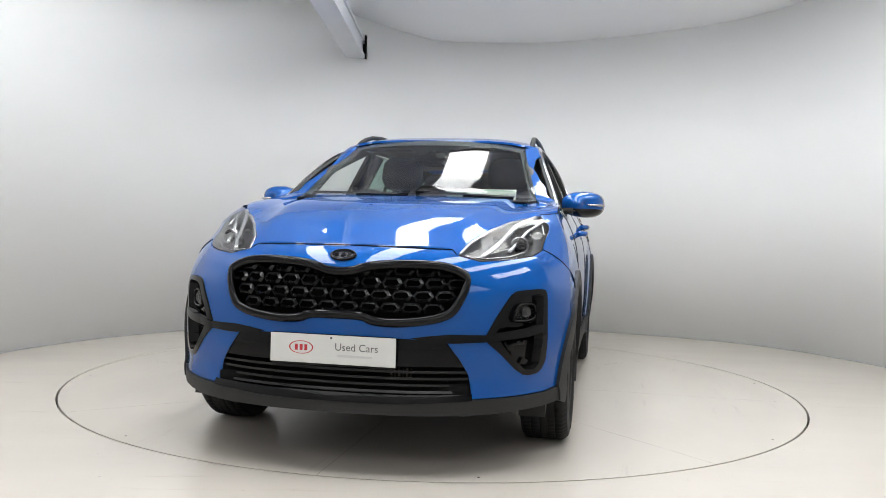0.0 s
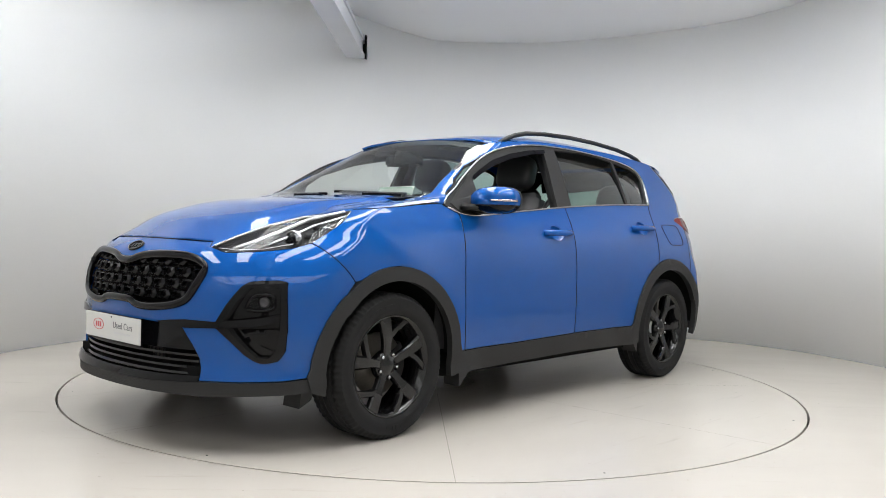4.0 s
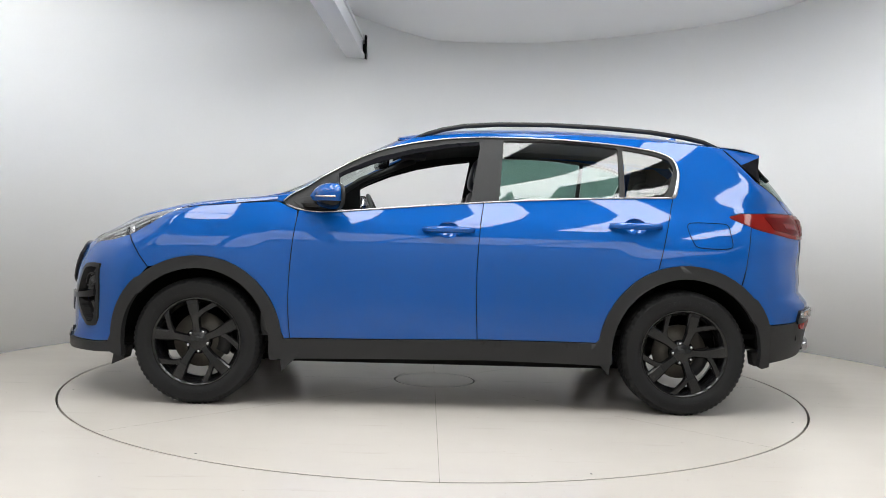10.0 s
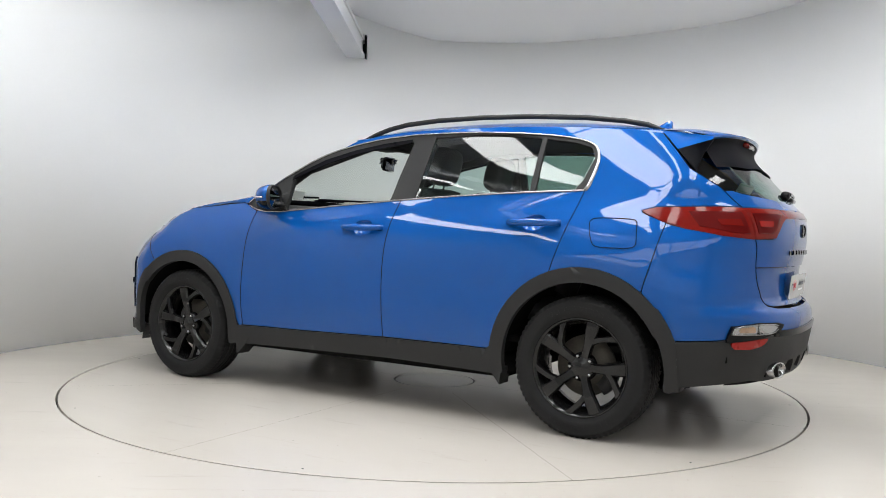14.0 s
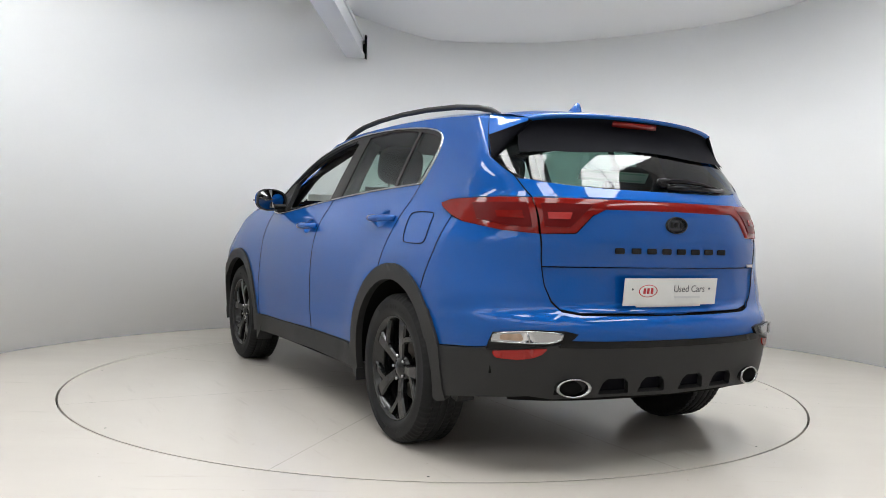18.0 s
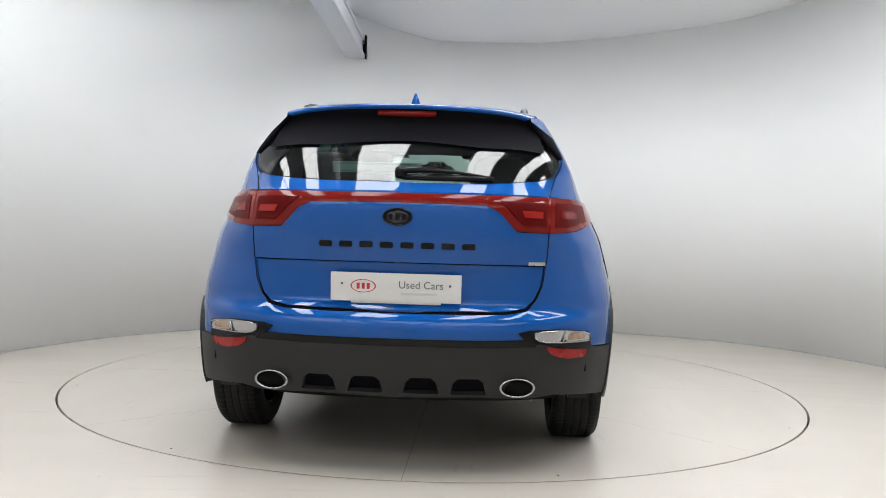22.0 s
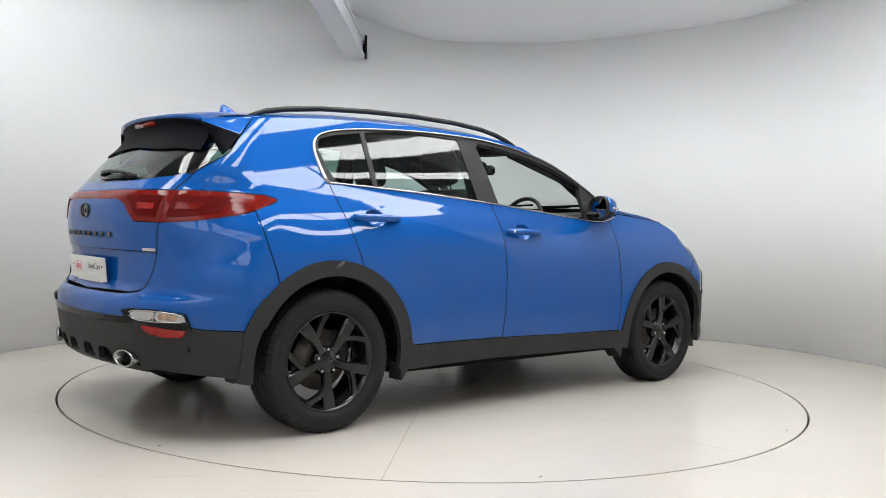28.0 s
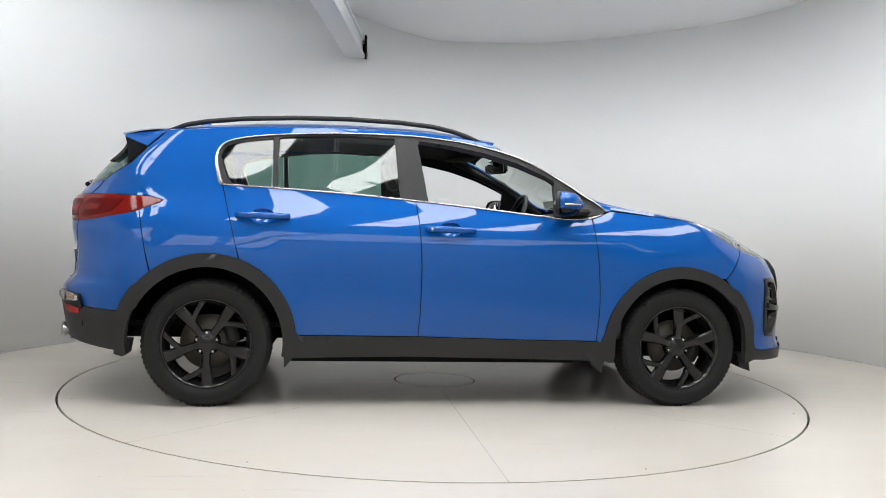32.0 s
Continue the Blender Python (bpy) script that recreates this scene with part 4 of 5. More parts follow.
def build_wheel():
    """One alloy wheel with its tyre, facing +y, at the origin."""
    wheel = new("wheel")
    wheel.parent = car
    r = .345
    rows = [(.238, -.095), (.256, -.108), (.29, -.113), (.325, -.105), (.340, -.088)]
    for y in (-.075, -.035, .0, .035, .075):
        rows += [(r - .002, y - .017), (r, y - .012), (r, y + .012), (r - .002, y + .016), (r - .009, y + .0172), (r - .009, y + .0178)] if y < .07 else [(r - .002, y - .017), (r, y - .012), (r - .001, y + .006)]
    rows += [(.340, .088), (.325, .105), (.318, .108), (.316, .1075), (.29, .113), (.265, .1125), (.262, .111), (.254, .108), (.238, .095)]
    bm = lathe(rows, 216)
    for v in bm.verts:
        rad = math.hypot(v.co.x, v.co.z)
        k = round(math.atan2(v.co.z, v.co.x) / (2 * math.pi) * 216) % 3
        if .3 < rad and abs(v.co.y) > .025 and (rad > .335 or abs(v.co.y) < .106) and k == (0 if v.co.y > 0 else 1):
            f = 1 - .006 / rad
            v.co.x, v.co.z = v.co.x * f, v.co.z * f
    part("tyre", bm, M_TYRE, wheel, "black rubber tyre with worn tread")
    for start in (40, 220):
        for k in range(11):
            a0, a1 = radians(start + k * 6), radians(start + k * 6 + (4.4 if k % 3 else 2.6))
            verts = [(rad * math.cos(a), y, rad * math.sin(a)) for a in (a0, a1) for rad, y in ((.276, .112), (.276, .1142), (.294, .1142), (.294, .111))]
            bm = from_lists(verts, [(i, i + 1, i + 5, i + 4) for i in range(3)] + [(0, 3, 2, 1), (4, 5, 6, 7)])
            bmesh.ops.recalc_face_normals(bm, faces=bm.faces)
            part("sidewall_mark", bm, M_TYRE, wheel, smooth=False)
    rows = [(.231, -.095), (.238, -.098), (.240, -.09), (.222, -.06), (.212, .03), (.222, .078), (.238, .09), (.243, .098), (.239, .102), (.233, .097), (.226, .088), (.209, .06), (.203, 0), (.217, -.08), (.231, -.095)]
    part("rim_barrel", lathe(rows, 64), M_RIM, wheel)
    # five forked spokes
    for k in range(5):
        a = radians(90 + 72 * k)
        verts, faces = [], []
        def bar(path):
            n0 = len(verts)
            for (rad, ang, w, y, d) in path:
                cx, cz = rad * math.cos(a + ang), rad * math.sin(a + ang)
                t = a + ang
                tx, tz = -math.sin(t), math.cos(t)
                for e, yy in ((-1.02, y - d), (-1, y - .009), (-.74, y), (.74, y), (1, y - .009), (1.02, y - d)):
                    verts.append((cx + tx * w * e, yy, cz + tz * w * e))
            for i in range(len(path) - 1):
                for j in range(6):
                    faces.append((n0 + i * 6 + j, n0 + i * 6 + (j + 1) % 6, n0 + i * 6 + 6 + (j + 1) % 6, n0 + i * 6 + 6 + j))
            faces.append(tuple(range(n0, n0 + 6)))
            faces.append(tuple(range(n0 + (len(path) - 1) * 6, n0 + len(path) * 6))[::-1])
        bar([(.03, 0, .026, .066, .03), (.07, .0, .0215, .076, .03), (.11, .0, .0225, .083, .03), (.145, -.01, .029, .088, .028), (.18, -.035, .0315, .090, .028), (.21, -.045, .033, .091, .028), (.235, -.05, .039, .090, .028)])
        bar([(.135, .10, .019, .0865, .026), (.155, .19, .020, .088, .026), (.182, .345, .0205, .089, .024), (.21, .475, .0205, .089, .024), (.235, .56, .025, .089, .024)])
        bm = from_lists(verts, faces)
        bmesh.ops.recalc_face_normals(bm, faces=bm.faces)
        part("spoke", bm, M_RIM, wheel, smooth=False)
        nut = lathe([(.0, .079), (.006, .079), (.0085, .074), (.0095, .055)], 10, "Y", (.056 * math.cos(a + radians(36)), 0, .056 * math.sin(a + radians(36))))
        part("wheel_nut", nut, M_CHROME, wheel, "chrome wheel nut")
    part("hub", lathe([(0, .084), (.022, .083), (.029, .079), (.045, .072), (.07, .062), (.072, .03)], 36), M_RIM, wheel)
    part("brake_disc", lathe([(.05, .0), (.15, .0), (.15, -.02), (.05, -.02)], 40), M_DISC, wheel, "grey steel brake disc")
    bm = lathe([(.10, .012), (.165, .012), (.168, -.03), (.10, -.03), (.10, .012)], 10, "Y", (0, 0, 0), (radians(150), radians(215)))
    part("brake_caliper", bm, M_CLAD, wheel)
    return wheel


build_glass()
build_gaps()
build_cladding()
build_under()
wheel = build_wheel()
wheel.matrix_basis = pose(1.335, .792, .342, 0, 6, 0)
for x, sg, turn in ((-1.335, 1, -18), (1.335, -1, -2), (-1.335, -1, 36)):
    w = copy_thing(wheel, pose(x, .792 * sg, .342, 0, turn, 0 if sg > 0 else 180))


# ---- lamps, grille and trim of the car ----
def group(name, label=""):
    ob = new(name)
    ob.parent = car
    return tagged(ob, label)


def on_shell(s, kind, a, z, out=0.0, sg=1):
    t = by_side(s, a, z) if kind == "S" else by_end(a, z)
    p = shell(s, t, z, out)
    return Vector((p[0], p[1] * sg, p[2]))


def egg(mid, radii, n=20, m=12, power=1.0, cut=None):
    """A rounded block: power under 1 squares it. cut keeps one side, (axis, sign)."""
    def p(v):
        return math.copysign(abs(v) ** power, v)
    verts, faces = [], []
    for i in range(m + 1):
        la = math.pi * i / m - HALF
        for j in range(n):
            lo = 2 * math.pi * j / n
            verts.append((mid[0] + radii[0] * p(math.cos(la)) * p(math.cos(lo)), mid[1] + radii[1] * p(math.cos(la)) * p(math.sin(lo)), mid[2] + radii[2] * p(math.sin(la))))
    for i in range(m):
        for j in range(n):
            faces.append((i * n + j, i * n + (j + 1) % n, i * n + n + (j + 1) % n, i * n + n + j))
    bm = from_lists(verts, faces)
    bmesh.ops.remove_doubles(bm, verts=bm.verts, dist=1e-5)
    bmesh.ops.recalc_face_normals(bm, faces=bm.faces)
    return bm


def merged(*meshes):
    bm = bmesh.new()
    for b in meshes:
        me = bpy.data.meshes.new("t")
        b.to_mesh(me)
        bm.from_mesh(me)
        b.free()
        bpy.data.meshes.remove(me)
    return bm


def cut_flat(bm, co, no):
    """Cuts away what lies on the side of no, and closes the cut."""
    r = bmesh.ops.bisect_plane(bm, geom=bm.verts[:] + bm.edges[:] + bm.faces[:], plane_co=co, plane_no=no, clear_outer=True)
    bmesh.ops.holes_fill(bm, edges=[e for e in bm.edges if e.is_boundary])
    return bm


def sunk(bm, depth):
    """A sheet lowered along its own slope, with walls up to where it was."""
    bm.normal_update()
    was = {v: v.co.copy() for v in bm.verts}
    for v in bm.verts:
        v.co = was[v] - v.normal * depth
    rim = [e for e in bm.edges if e.is_boundary]
    top = {}
    for e in rim:
        for v in e.verts:
            if v not in top:
                top[v] = bm.verts.new(was[v].lerp(v.co, .08))
    for e in rim:
        bm.faces.new((e.verts[0], e.verts[1], top[e.verts[1]], top[e.verts[0]]))
    bmesh.ops.recalc_face_normals(bm, faces=bm.faces)
    return bm


def build_headlights():
    outline = HL_TOP + HL_LOW
    for mirror, sg in SIDES:
        lamp = group("headlight", "clear headlamp with silver strips and dark bowl")
        part("lens", sheet(1, outline, out=.002, thick=.006, gap=.004, mirror=mirror, step=.035), M_LENS, lamp, normal=skin_normal)
        part("bowl", sunk(sheet(1, outline, thick=0, gap=.004, mirror=mirror, step=.04), .045), M_GREY_LAMP, lamp)
        at = lambda k, a, z, o: on_shell(1, k, a, z, o, sg)
        strips = ([("E", .462, .888, -.01), ("E", .488, .93, -.014), ("E", .552, .985, -.016), ("E", .63, 1.025, -.018), ("S", 1.56, 1.045, -.018)],
                  [("E", .552, .876, -.016), ("E", .595, .915, -.022), ("E", .632, .965, -.026), ("E", .668, 1.015, -.026), ("E", .71, 1.04, -.024), ("S", 1.52, 1.055, -.018)],
                  [("E", .655, .900, -.022), ("E", .69, .945, -.026), ("E", .715, .985, -.026), ("S", 1.56, 1.03, -.02)],
                  [("E", .49, .880, -.012), ("E", .57, .872, -.014), ("E", .66, .880, -.018), ("E", .73, .905, -.02)],
                  [("S", 1.66, .985, -.02), ("S", 1.63, .975, -.02), ("S", 1.54, 1.04, -.018)])
        for path, girth in zip(strips, (.007, .0125, .0095, .004, .005)):
            pts = [at(*q) for q in path]
            fine = []
            for a, b in zip(pts, pts[1:]):
                fine += [a.lerp(b, i / 4) for i in range(4)]
            part("light_strip", tube(fine + [pts[-1]], girth, 8, .9), M_SILVER, lamp, "silver daytime light strip")
        c = at("E", .70, .925, -.034)
        bm = lathe([(0, .018), (.014, .016), (.024, .008), (.029, -.006), (.034, -.006), (.036, .004), (.040, .004), (.041, -.02)], 28, "X", (0, 0, 0))
        bm.transform(Matrix.Translation(c) @ pose(0, 0, 0, 0, 0, 18 * sg))
        part("projector", bm, M_SILVER, lamp, "round projector lens")
        bm = egg(c + Vector((.006, 0, 0)), (.018, .030, .030), 16, 10)
        part("projector_lens", bm, M_BLACK, lamp, "dark glass projector eye")
        for y, z, w, h in ((.592, .912, .022, .014), (.60, .955, .018, .012), (.728, .985, .02, .014), (.735, .942, .02, .014)):
            q = at("E", y, z, -.035)
            part("led_block", box((-.012, -w, -h), (.012, w, h), .004, Matrix.Translation(q) @ pose(0, 0, 0, 0, 0, 28 * sg)), M_GREY_LAMP, lamp, "small dark lamp block")


def build_face():
    # grille surround: black frame that follows the opening
    full = [(a, z) for k, a, z in GRILLE]
    loop = soften(full + [(-a, z) for a, z in full[::-1][1:-1]], 2)
    grille = group("grille", "gloss black grille with staggered cells")
    pts = []
    for y, z in dense(loop, .02):
        p = on_shell(1, "E", abs(y), z, .004)
        pts.append(Vector((p.x, math.copysign(p.y, y) if abs(y) > 1e-5 else 0, p.z)))
    part("surround", tube(pts, .014, 8, 1.35, closed=True), M_BLACK, grille)
    row_h, cell = .050, .086
    inside = shrink(dense(loop, .02), .008)
    for r in range(5):
        z0 = .832 - (r + .5) * row_h + .012
        for c in range(-7, 8):
            y0 = (c + .5 * (r % 2)) * cell
            ring = [(-.5, 0), (-.34, .40), (.34, .40), (.5, 0), (.34, -.40), (-.34, -.40)]
            o = [(y0 + a * cell * .99, z0 + b * row_h * 1.12) for a, b in ring]
            i = [(y0 + a * cell * .70, z0 + .001 + b * row_h * .64) for a, b in ring]
            if sum(within(q, inside) for q in o) < 3:
                continue
            verts, faces = [], []
            for k in range(6):
                ledge = .006 if k in (4, 5) else 0
                for (y, z), d in ((o[k], -.040), (o[k], -.022), (i[k], -.012 + ledge), ((i[k][0], i[k][1] + ledge), -.040)):
                    p = on_shell(1, "E", abs(y), z, d)
                    verts.append((p.x, math.copysign(p.y, y), p.z))
            for k in range(6):
                a, b = k * 4, ((k + 1) % 6) * 4
                faces += [(a + q, b + q, b + q + 1, a + q + 1) for q in range(3)]
            part("grille_cell", from_lists(verts, faces), M_MESH, grille, smooth=False)
    half = [E(0, .815), E(.4, .85), E(.52, .80), E(.47, .66), E(.37, .61), E(0, .62)]
    part("grille_back", sheet(1, half, out=-.06, thick=0, gap=0, mirror="both", step=.08), M_DARK, grille)
    # lower intake
    intake = group("lower_intake", "black lower air intake with slats")
    half = [E(0, .553), E(.2, .551), E(.438, .541), E(.49, .475), E(.515, .44), E(0, .44)]
    part("upper_panel", sheet(1, half, out=-.012, thick=.03, gap=.001, mirror="both"), M_BLACK, intake, "gloss black panel", normal=skin_normal)
    for k, z in enumerate((.425, .398, .371, .345)):
        half = [E(0, z), E(.527 + .004 * k, z), E(.53 + .004 * k, z - .010), E(0, z - .010)]
        part("slat", sheet(1, half, out=-.012 - .004 * k, thick=.03, gap=0, mirror="both"), M_MESH, intake)
    half = [E(0, .44), E(.53, .44), E(.54, .31), E(0, .31)]
    part("intake_back", sheet(1, half, out=-.06, thick=0, gap=0, mirror="both", step=.08), M_DARK, intake)
    half = [E(0, .335), E(.3, .335), E(.545, .338), E(.548, .313), E(.3, .302), E(0, .300)]
    part("chin", sheet(1, half, out=.010, thick=.02, gap=0, mirror="both"), M_BLACK, intake, "gloss black chin strip", normal=skin_normal)
    for y in range(9):
        part("cooler_fin", box((2.165, .17 + y * .016, .395), (2.175, .178 + y * .016, .430)), M_DISC if y % 2 else M_CLAD, intake, smooth=False)
    for mirror, sg in SIDES:
        fog = group("fog_lamp", "black fog lamp recess with a horizontal blade")
        cut = [E(.625, .575), E(.66, .645), E(.70, .718), E(.725, .730), E(.785, .733), E(.797, .722), E(.798, .62), E(.798, .54), E(.786, .445), E(.768, .42), E(.738, .42), E(.71, .45), E(.665, .51)]
        part("bezel", sheet(1, FOG, out=.006, thick=.05, gap=0, holes=[cut], mirror=mirror, step=.03, round_by=1), M_BLACK, fog, "gloss black bezel", normal=skin_normal)
        part("recess", sheet(1, FOG, out=-.05, thick=0, gap=0, mirror=mirror, step=.05, round_by=2), M_BLACK, fog)
        blade = [E(.31, .556), E(.38, .566), E(.46, .573), E(.60, .570), E(.74, .590), E(.796, .606), E(.796, .574), E(.74, .558), E(.60, .543), E(.47, .538), E(.36, .545)]
        part("blade", sheet(1, blade, out=.012, thick=.03, gap=0, mirror=mirror, step=.03), M_BLACK, fog, "gloss black blade", normal=skin_normal)
        inner = [E(.655, .625), E(.70, .715), E(.73, .725), E(.77, .725), E(.79, .70), E(.792, .60), E(.70, .595), E(.65, .60)]
        part("upper_pocket", sheet(1, inner, out=-.022, thick=.01, gap=0, mirror=mirror, step=.03, round_by=1), M_BLACK, fog, "gloss black pocket round the lamp")
        ring = [E(.692, .63), E(.705, .672), E(.722, .690), E(.765, .692), E(.780, .675), E(.780, .635), E(.765, .622), E(.70, .620)]
        path = line_on(1, ring + ring[:1], -.012, sign=sg, round_by=1)
        part("lamp_frame", tube(path[:-1], .007, 8, closed=True), M_BLACK, fog)
        part("fog_lens", sheet(1, ring, out=-.014, thick=.004, gap=.004, mirror=mirror, step=.03, round_by=1), M_LENS, fog, "clear fog lens")
        q = on_shell(1, "E", .748, .656, -.018, sg)
        bm = lathe([(0, .002), (.010, .003), (.017, .008), (.020, .004), (.022, -.006)], 20, "X")
        bm.transform(Matrix.Translation(q) @ pose(0, 0, 0, 0, 0, 40 * sg))
        part("fog_bowl", bm, M_GREY_LAMP, fog, "small round fog lamp bowl")
        low = [E(.665, .535), E(.79, .54), E(.785, .45), E(.765, .425), E(.74, .425), E(.71, .46)]
        part("lower_pocket", sheet(1, low, out=-.03, thick=.01, gap=0, mirror=mirror, step=.03, round_by=1), M_BLACK, fog, "gloss black air pocket")
        fin = [E(.728, .445), E(.772, .43), E(.778, .445), E(.74, .47)]
        part("recess_fin", sheet(1, fin, out=-.02, thick=.02, gap=0, mirror=mirror, step=.03), M_BLACK, fog)


def letters(text, size, material, parent, m, name="print"):
    cu = bpy.data.curves.new("t", "FONT")
    cu.body, cu.size, cu.extrude = text, size, .0004
    ob = bpy.data.objects.new("t", cu)
    scene.collection.objects.link(ob)
    me = bpy.data.meshes.new_from_object(ob.evaluated_get(bpy.context.evaluated_depsgraph_get()))
    bpy.data.objects.remove(ob)
    me.transform(m)
    me.materials.clear()
    me.materials.append(material)
    o = new(name, me)
    o.parent = parent
    return o


def oval(r0, r1, depth, n=32, k=.6, fill_mid=False):
    """An oval ring that faces +x, y across, z up."""
    verts, faces = [], []
    for i in range(n):
        a = 2 * math.pi * i / n
        c, s = math.cos(a), math.sin(a) * k
        verts += [(0, r1 * c, r1 * s), (depth, r1 * c * .97, r1 * s * .97), (depth, r0 * c, r0 * s), (0, r0 * c, r0 * s)]
    for i in range(n):
        a, b = i * 4, ((i + 1) % n) * 4
        for j in range(3):
            faces.append((a + j, b + j, b + j + 1, a + j + 1))
    if fill_mid:
        faces.append([i * 4 + 2 for i in range(n)])
    bm = from_lists(verts, faces)
    bmesh.ops.recalc_face_normals(bm, faces=bm.faces)
    return bm


def build_plate(m, name):
    """A white show plate, 0.52 m wide, facing +x of its own."""
    plate = group("show_plate", "white show plate with red oval and grey print")
    plate.matrix_basis = m
    part("board", box((-.004, -.26, -.0575), (.0, .26, .0575), .0015), M_WHITE, plate, smooth=False)
    flat = Matrix(((0, 0, 1, .0006), (1, 0, 0, 0), (0, 1, 0, 0), (0, 0, 0, 1)))
    part("oval", merged(*[b for b in [oval(.046, .051, .0012, 32, .52)]]), M_RED_PRINT, plate, "red oval ring")
    for ch in plate.children:
        if ch.name.startswith("oval"):
            ch.location = (0, -.13, .004)
    for k in range(3):
        b = box((0, -.156 + k * .02, -.008), (.0012, -.144 + k * .02, .016))
        part("mark", b, M_RED_PRINT, plate, smooth=False)
    letters("Used Cars", .042, M_GREY_PRINT, plate, Matrix.Translation((0, .01, -.002)) @ flat, "print")
    part("print_bar", box((0, .02, -.028), (.0009, .165, -.019)), M_PALE_PRINT, plate, "pale illegible line", smooth=False)
    for y in ((-.215, .215) if name == "rear" else (-.005,)):
        part("screw", lathe([(0, .004), (.004, .003), (.005, 0)], 10, "X", (0, y, .012 if name == "rear" else .046)), M_GREY_PRINT, plate)
    part("holder", box((-.016, -.255 if name == "front" else -.18, -.066), (-.0045, .255 if name == "front" else .18, .06 if name == "front" else -.03), .002), M_BLACK if name == "front" else M_WHITE, plate, smooth=False)


def badge(m, name, w, mat):
    b = group("badge", "dark oval badge")
    b.matrix_basis = m
    part("ring", oval(w * .86, w, .008), M_BLACK, b)
    part("face", oval(.001, w * .86, .004), mat, b)
    for k in range(3):
        part("mark", box((.003, (k - 1) * w * .45 - w * .14, -w * .2), (.0065, (k - 1) * w * .45 + w * .14, w * .2), .002), M_BLACK, b, smooth=False)


def build_rear():
    for mirror, sg in SIDES:
        tl = group("tail_light", "red wraparound tail lamp")
        o = [S(-1.588, 1.108), S(-1.652, 1.124), E(.693, 1.133), E(.609, 1.132), E(.611, .988), E(.66, .992), E(.72, .999), S(-1.79, 1.030), S(-1.70, 1.056), S(-1.60, 1.096)]
        part("lens", sheet(-1, o, out=.006, thick=.03, gap=.001, mirror=mirror, step=.03), M_RED, tl, normal=skin_normal)
        o = [E(.604, 1.131), E(.604, .989), E(.478, .991), E(.408, 1.066), E(.352, 1.093), E(.352, 1.132)]
        part("gate_lens", sheet(-1, o, out=.006, thick=.03, gap=.001, mirror=mirror, step=.03), M_RED, tl, normal=skin_normal)
        for q, mat, nm in (([E(.59, 1.108), E(.59, 1.012), E(.50, 1.012), E(.44, 1.075), E(.40, 1.108)], M_RED_DEEP, "bowl"), ([E(.575, 1.072), E(.575, 1.045), E(.50, 1.045), E(.49, 1.072)], M_LIT, "reflector"),
                           ([E(.76, 1.108), E(.63, 1.112), E(.63, 1.01), E(.70, 1.015), E(.77, 1.04)], M_RED_DEEP, "bowl"), ([E(.72, 1.075), E(.65, 1.078), E(.65, 1.045), E(.72, 1.048)], M_RED, "reflector")):
            part(nm, sheet(-1, q, out=.0085 if nm == "bowl" else .0115, thick=.002, gap=0, mirror=mirror, step=.02), mat, tl)
        rl = group("rear_bumper_lamp", "clear reversing lamp over a red reflector")
        o = [E(.785, .550), E(.775, .588), E(.66, .603), E(.535, .600), E(.488, .588), E(.52, .555), E(.60, .540), E(.70, .522), E(.79, .515)]
        part("bezel", sheet(-1, o, out=.012, thick=.03, gap=0, mirror=mirror, step=.03), M_BLACK, rl, "black bezel")
        o = [E(.780, .552), E(.772, .585), E(.66, .597), E(.545, .592), E(.555, .562), E(.61, .549)]
        part("clear_lens", sheet(-1, o, out=.017, thick=.008, gap=0, mirror=mirror, step=.03, round_by=1), M_SILVER, rl, "clear ribbed lens")
        path = line_on(-1, o + o[:1], .018, sign=sg, round_by=1)
        part("lens_rim", tube(path[:-1], .0035, 6, closed=True), M_CHROME, rl, "bright rim round the lens")
        part("lens_divider", tube([on_shell(-1, "E", y, z, .0185, sg) for y, z in ((.672, .592), (.668, .575), (.662, .548))], .004, 6), M_CHROME, rl, "bright bar across the lens")
        o = [E(.755, .560), E(.752, .582), E(.69, .588), E(.682, .558)]
        part("indicator", sheet(-1, o, out=.0185, thick=.002, gap=0, mirror=mirror, step=.03, round_by=1), M_AMBER, rl, "amber bulb behind clear lens")
        o = [E(.775, .512), E(.595, .530), E(.625, .495), E(.69, .480), E(.762, .484)]
        part("reflector", sheet(-1, o, out=.012, thick=.02, gap=0, mirror=mirror, step=.03, round_by=1), M_LIT, rl, "red reflector")
        # exhaust trims
        ex = group("exhaust_tip", "oval chrome exhaust trim")
        verts, faces = [], []
        n = 36
        ring = [(1.0, -.02), (1.06, .0), (1.05, .008), (.93, .008), (.88, .0), (.85, -.07)]
        for i in range(n):
            a = 2 * math.pi * i / n
            for r, d in ring:
                verts.append((-2.174 - d + .12 * (abs(.49 + .068 * r * math.cos(a)) - .49) * 2, sg * (.492 + .068 * r * math.cos(a)), .370 + .036 * r * math.sin(a)))
        m = len(ring)
        for i in range(n):
            j = (i + 1) % n
            for q in range(m - 1):
                faces.append((i * m + q, i * m + q + 1, j * m + q + 1, j * m + q))
        bm = from_lists(verts, faces)
        bmesh.ops.recalc_face_normals(bm, faces=bm.faces)
        part("trim", bm, M_CHROME, ex)
        # near-black solids on the uncut skin stand for the pipe's shaded hollow
        part("bore", box((-2.13, sg * .492 - .06, .34), (-2.12, sg * .492 + .06, .40)), M_DARK, ex, smooth=False)
        part("pipe_shade_plug", egg((-2.160, sg * .492, .370), (.012, .059, .030), 24, 10), M_DARK, ex)
    half = [E(0, 1.131), E(.350, 1.131), E(.350, 1.095), E(0, 1.098)]
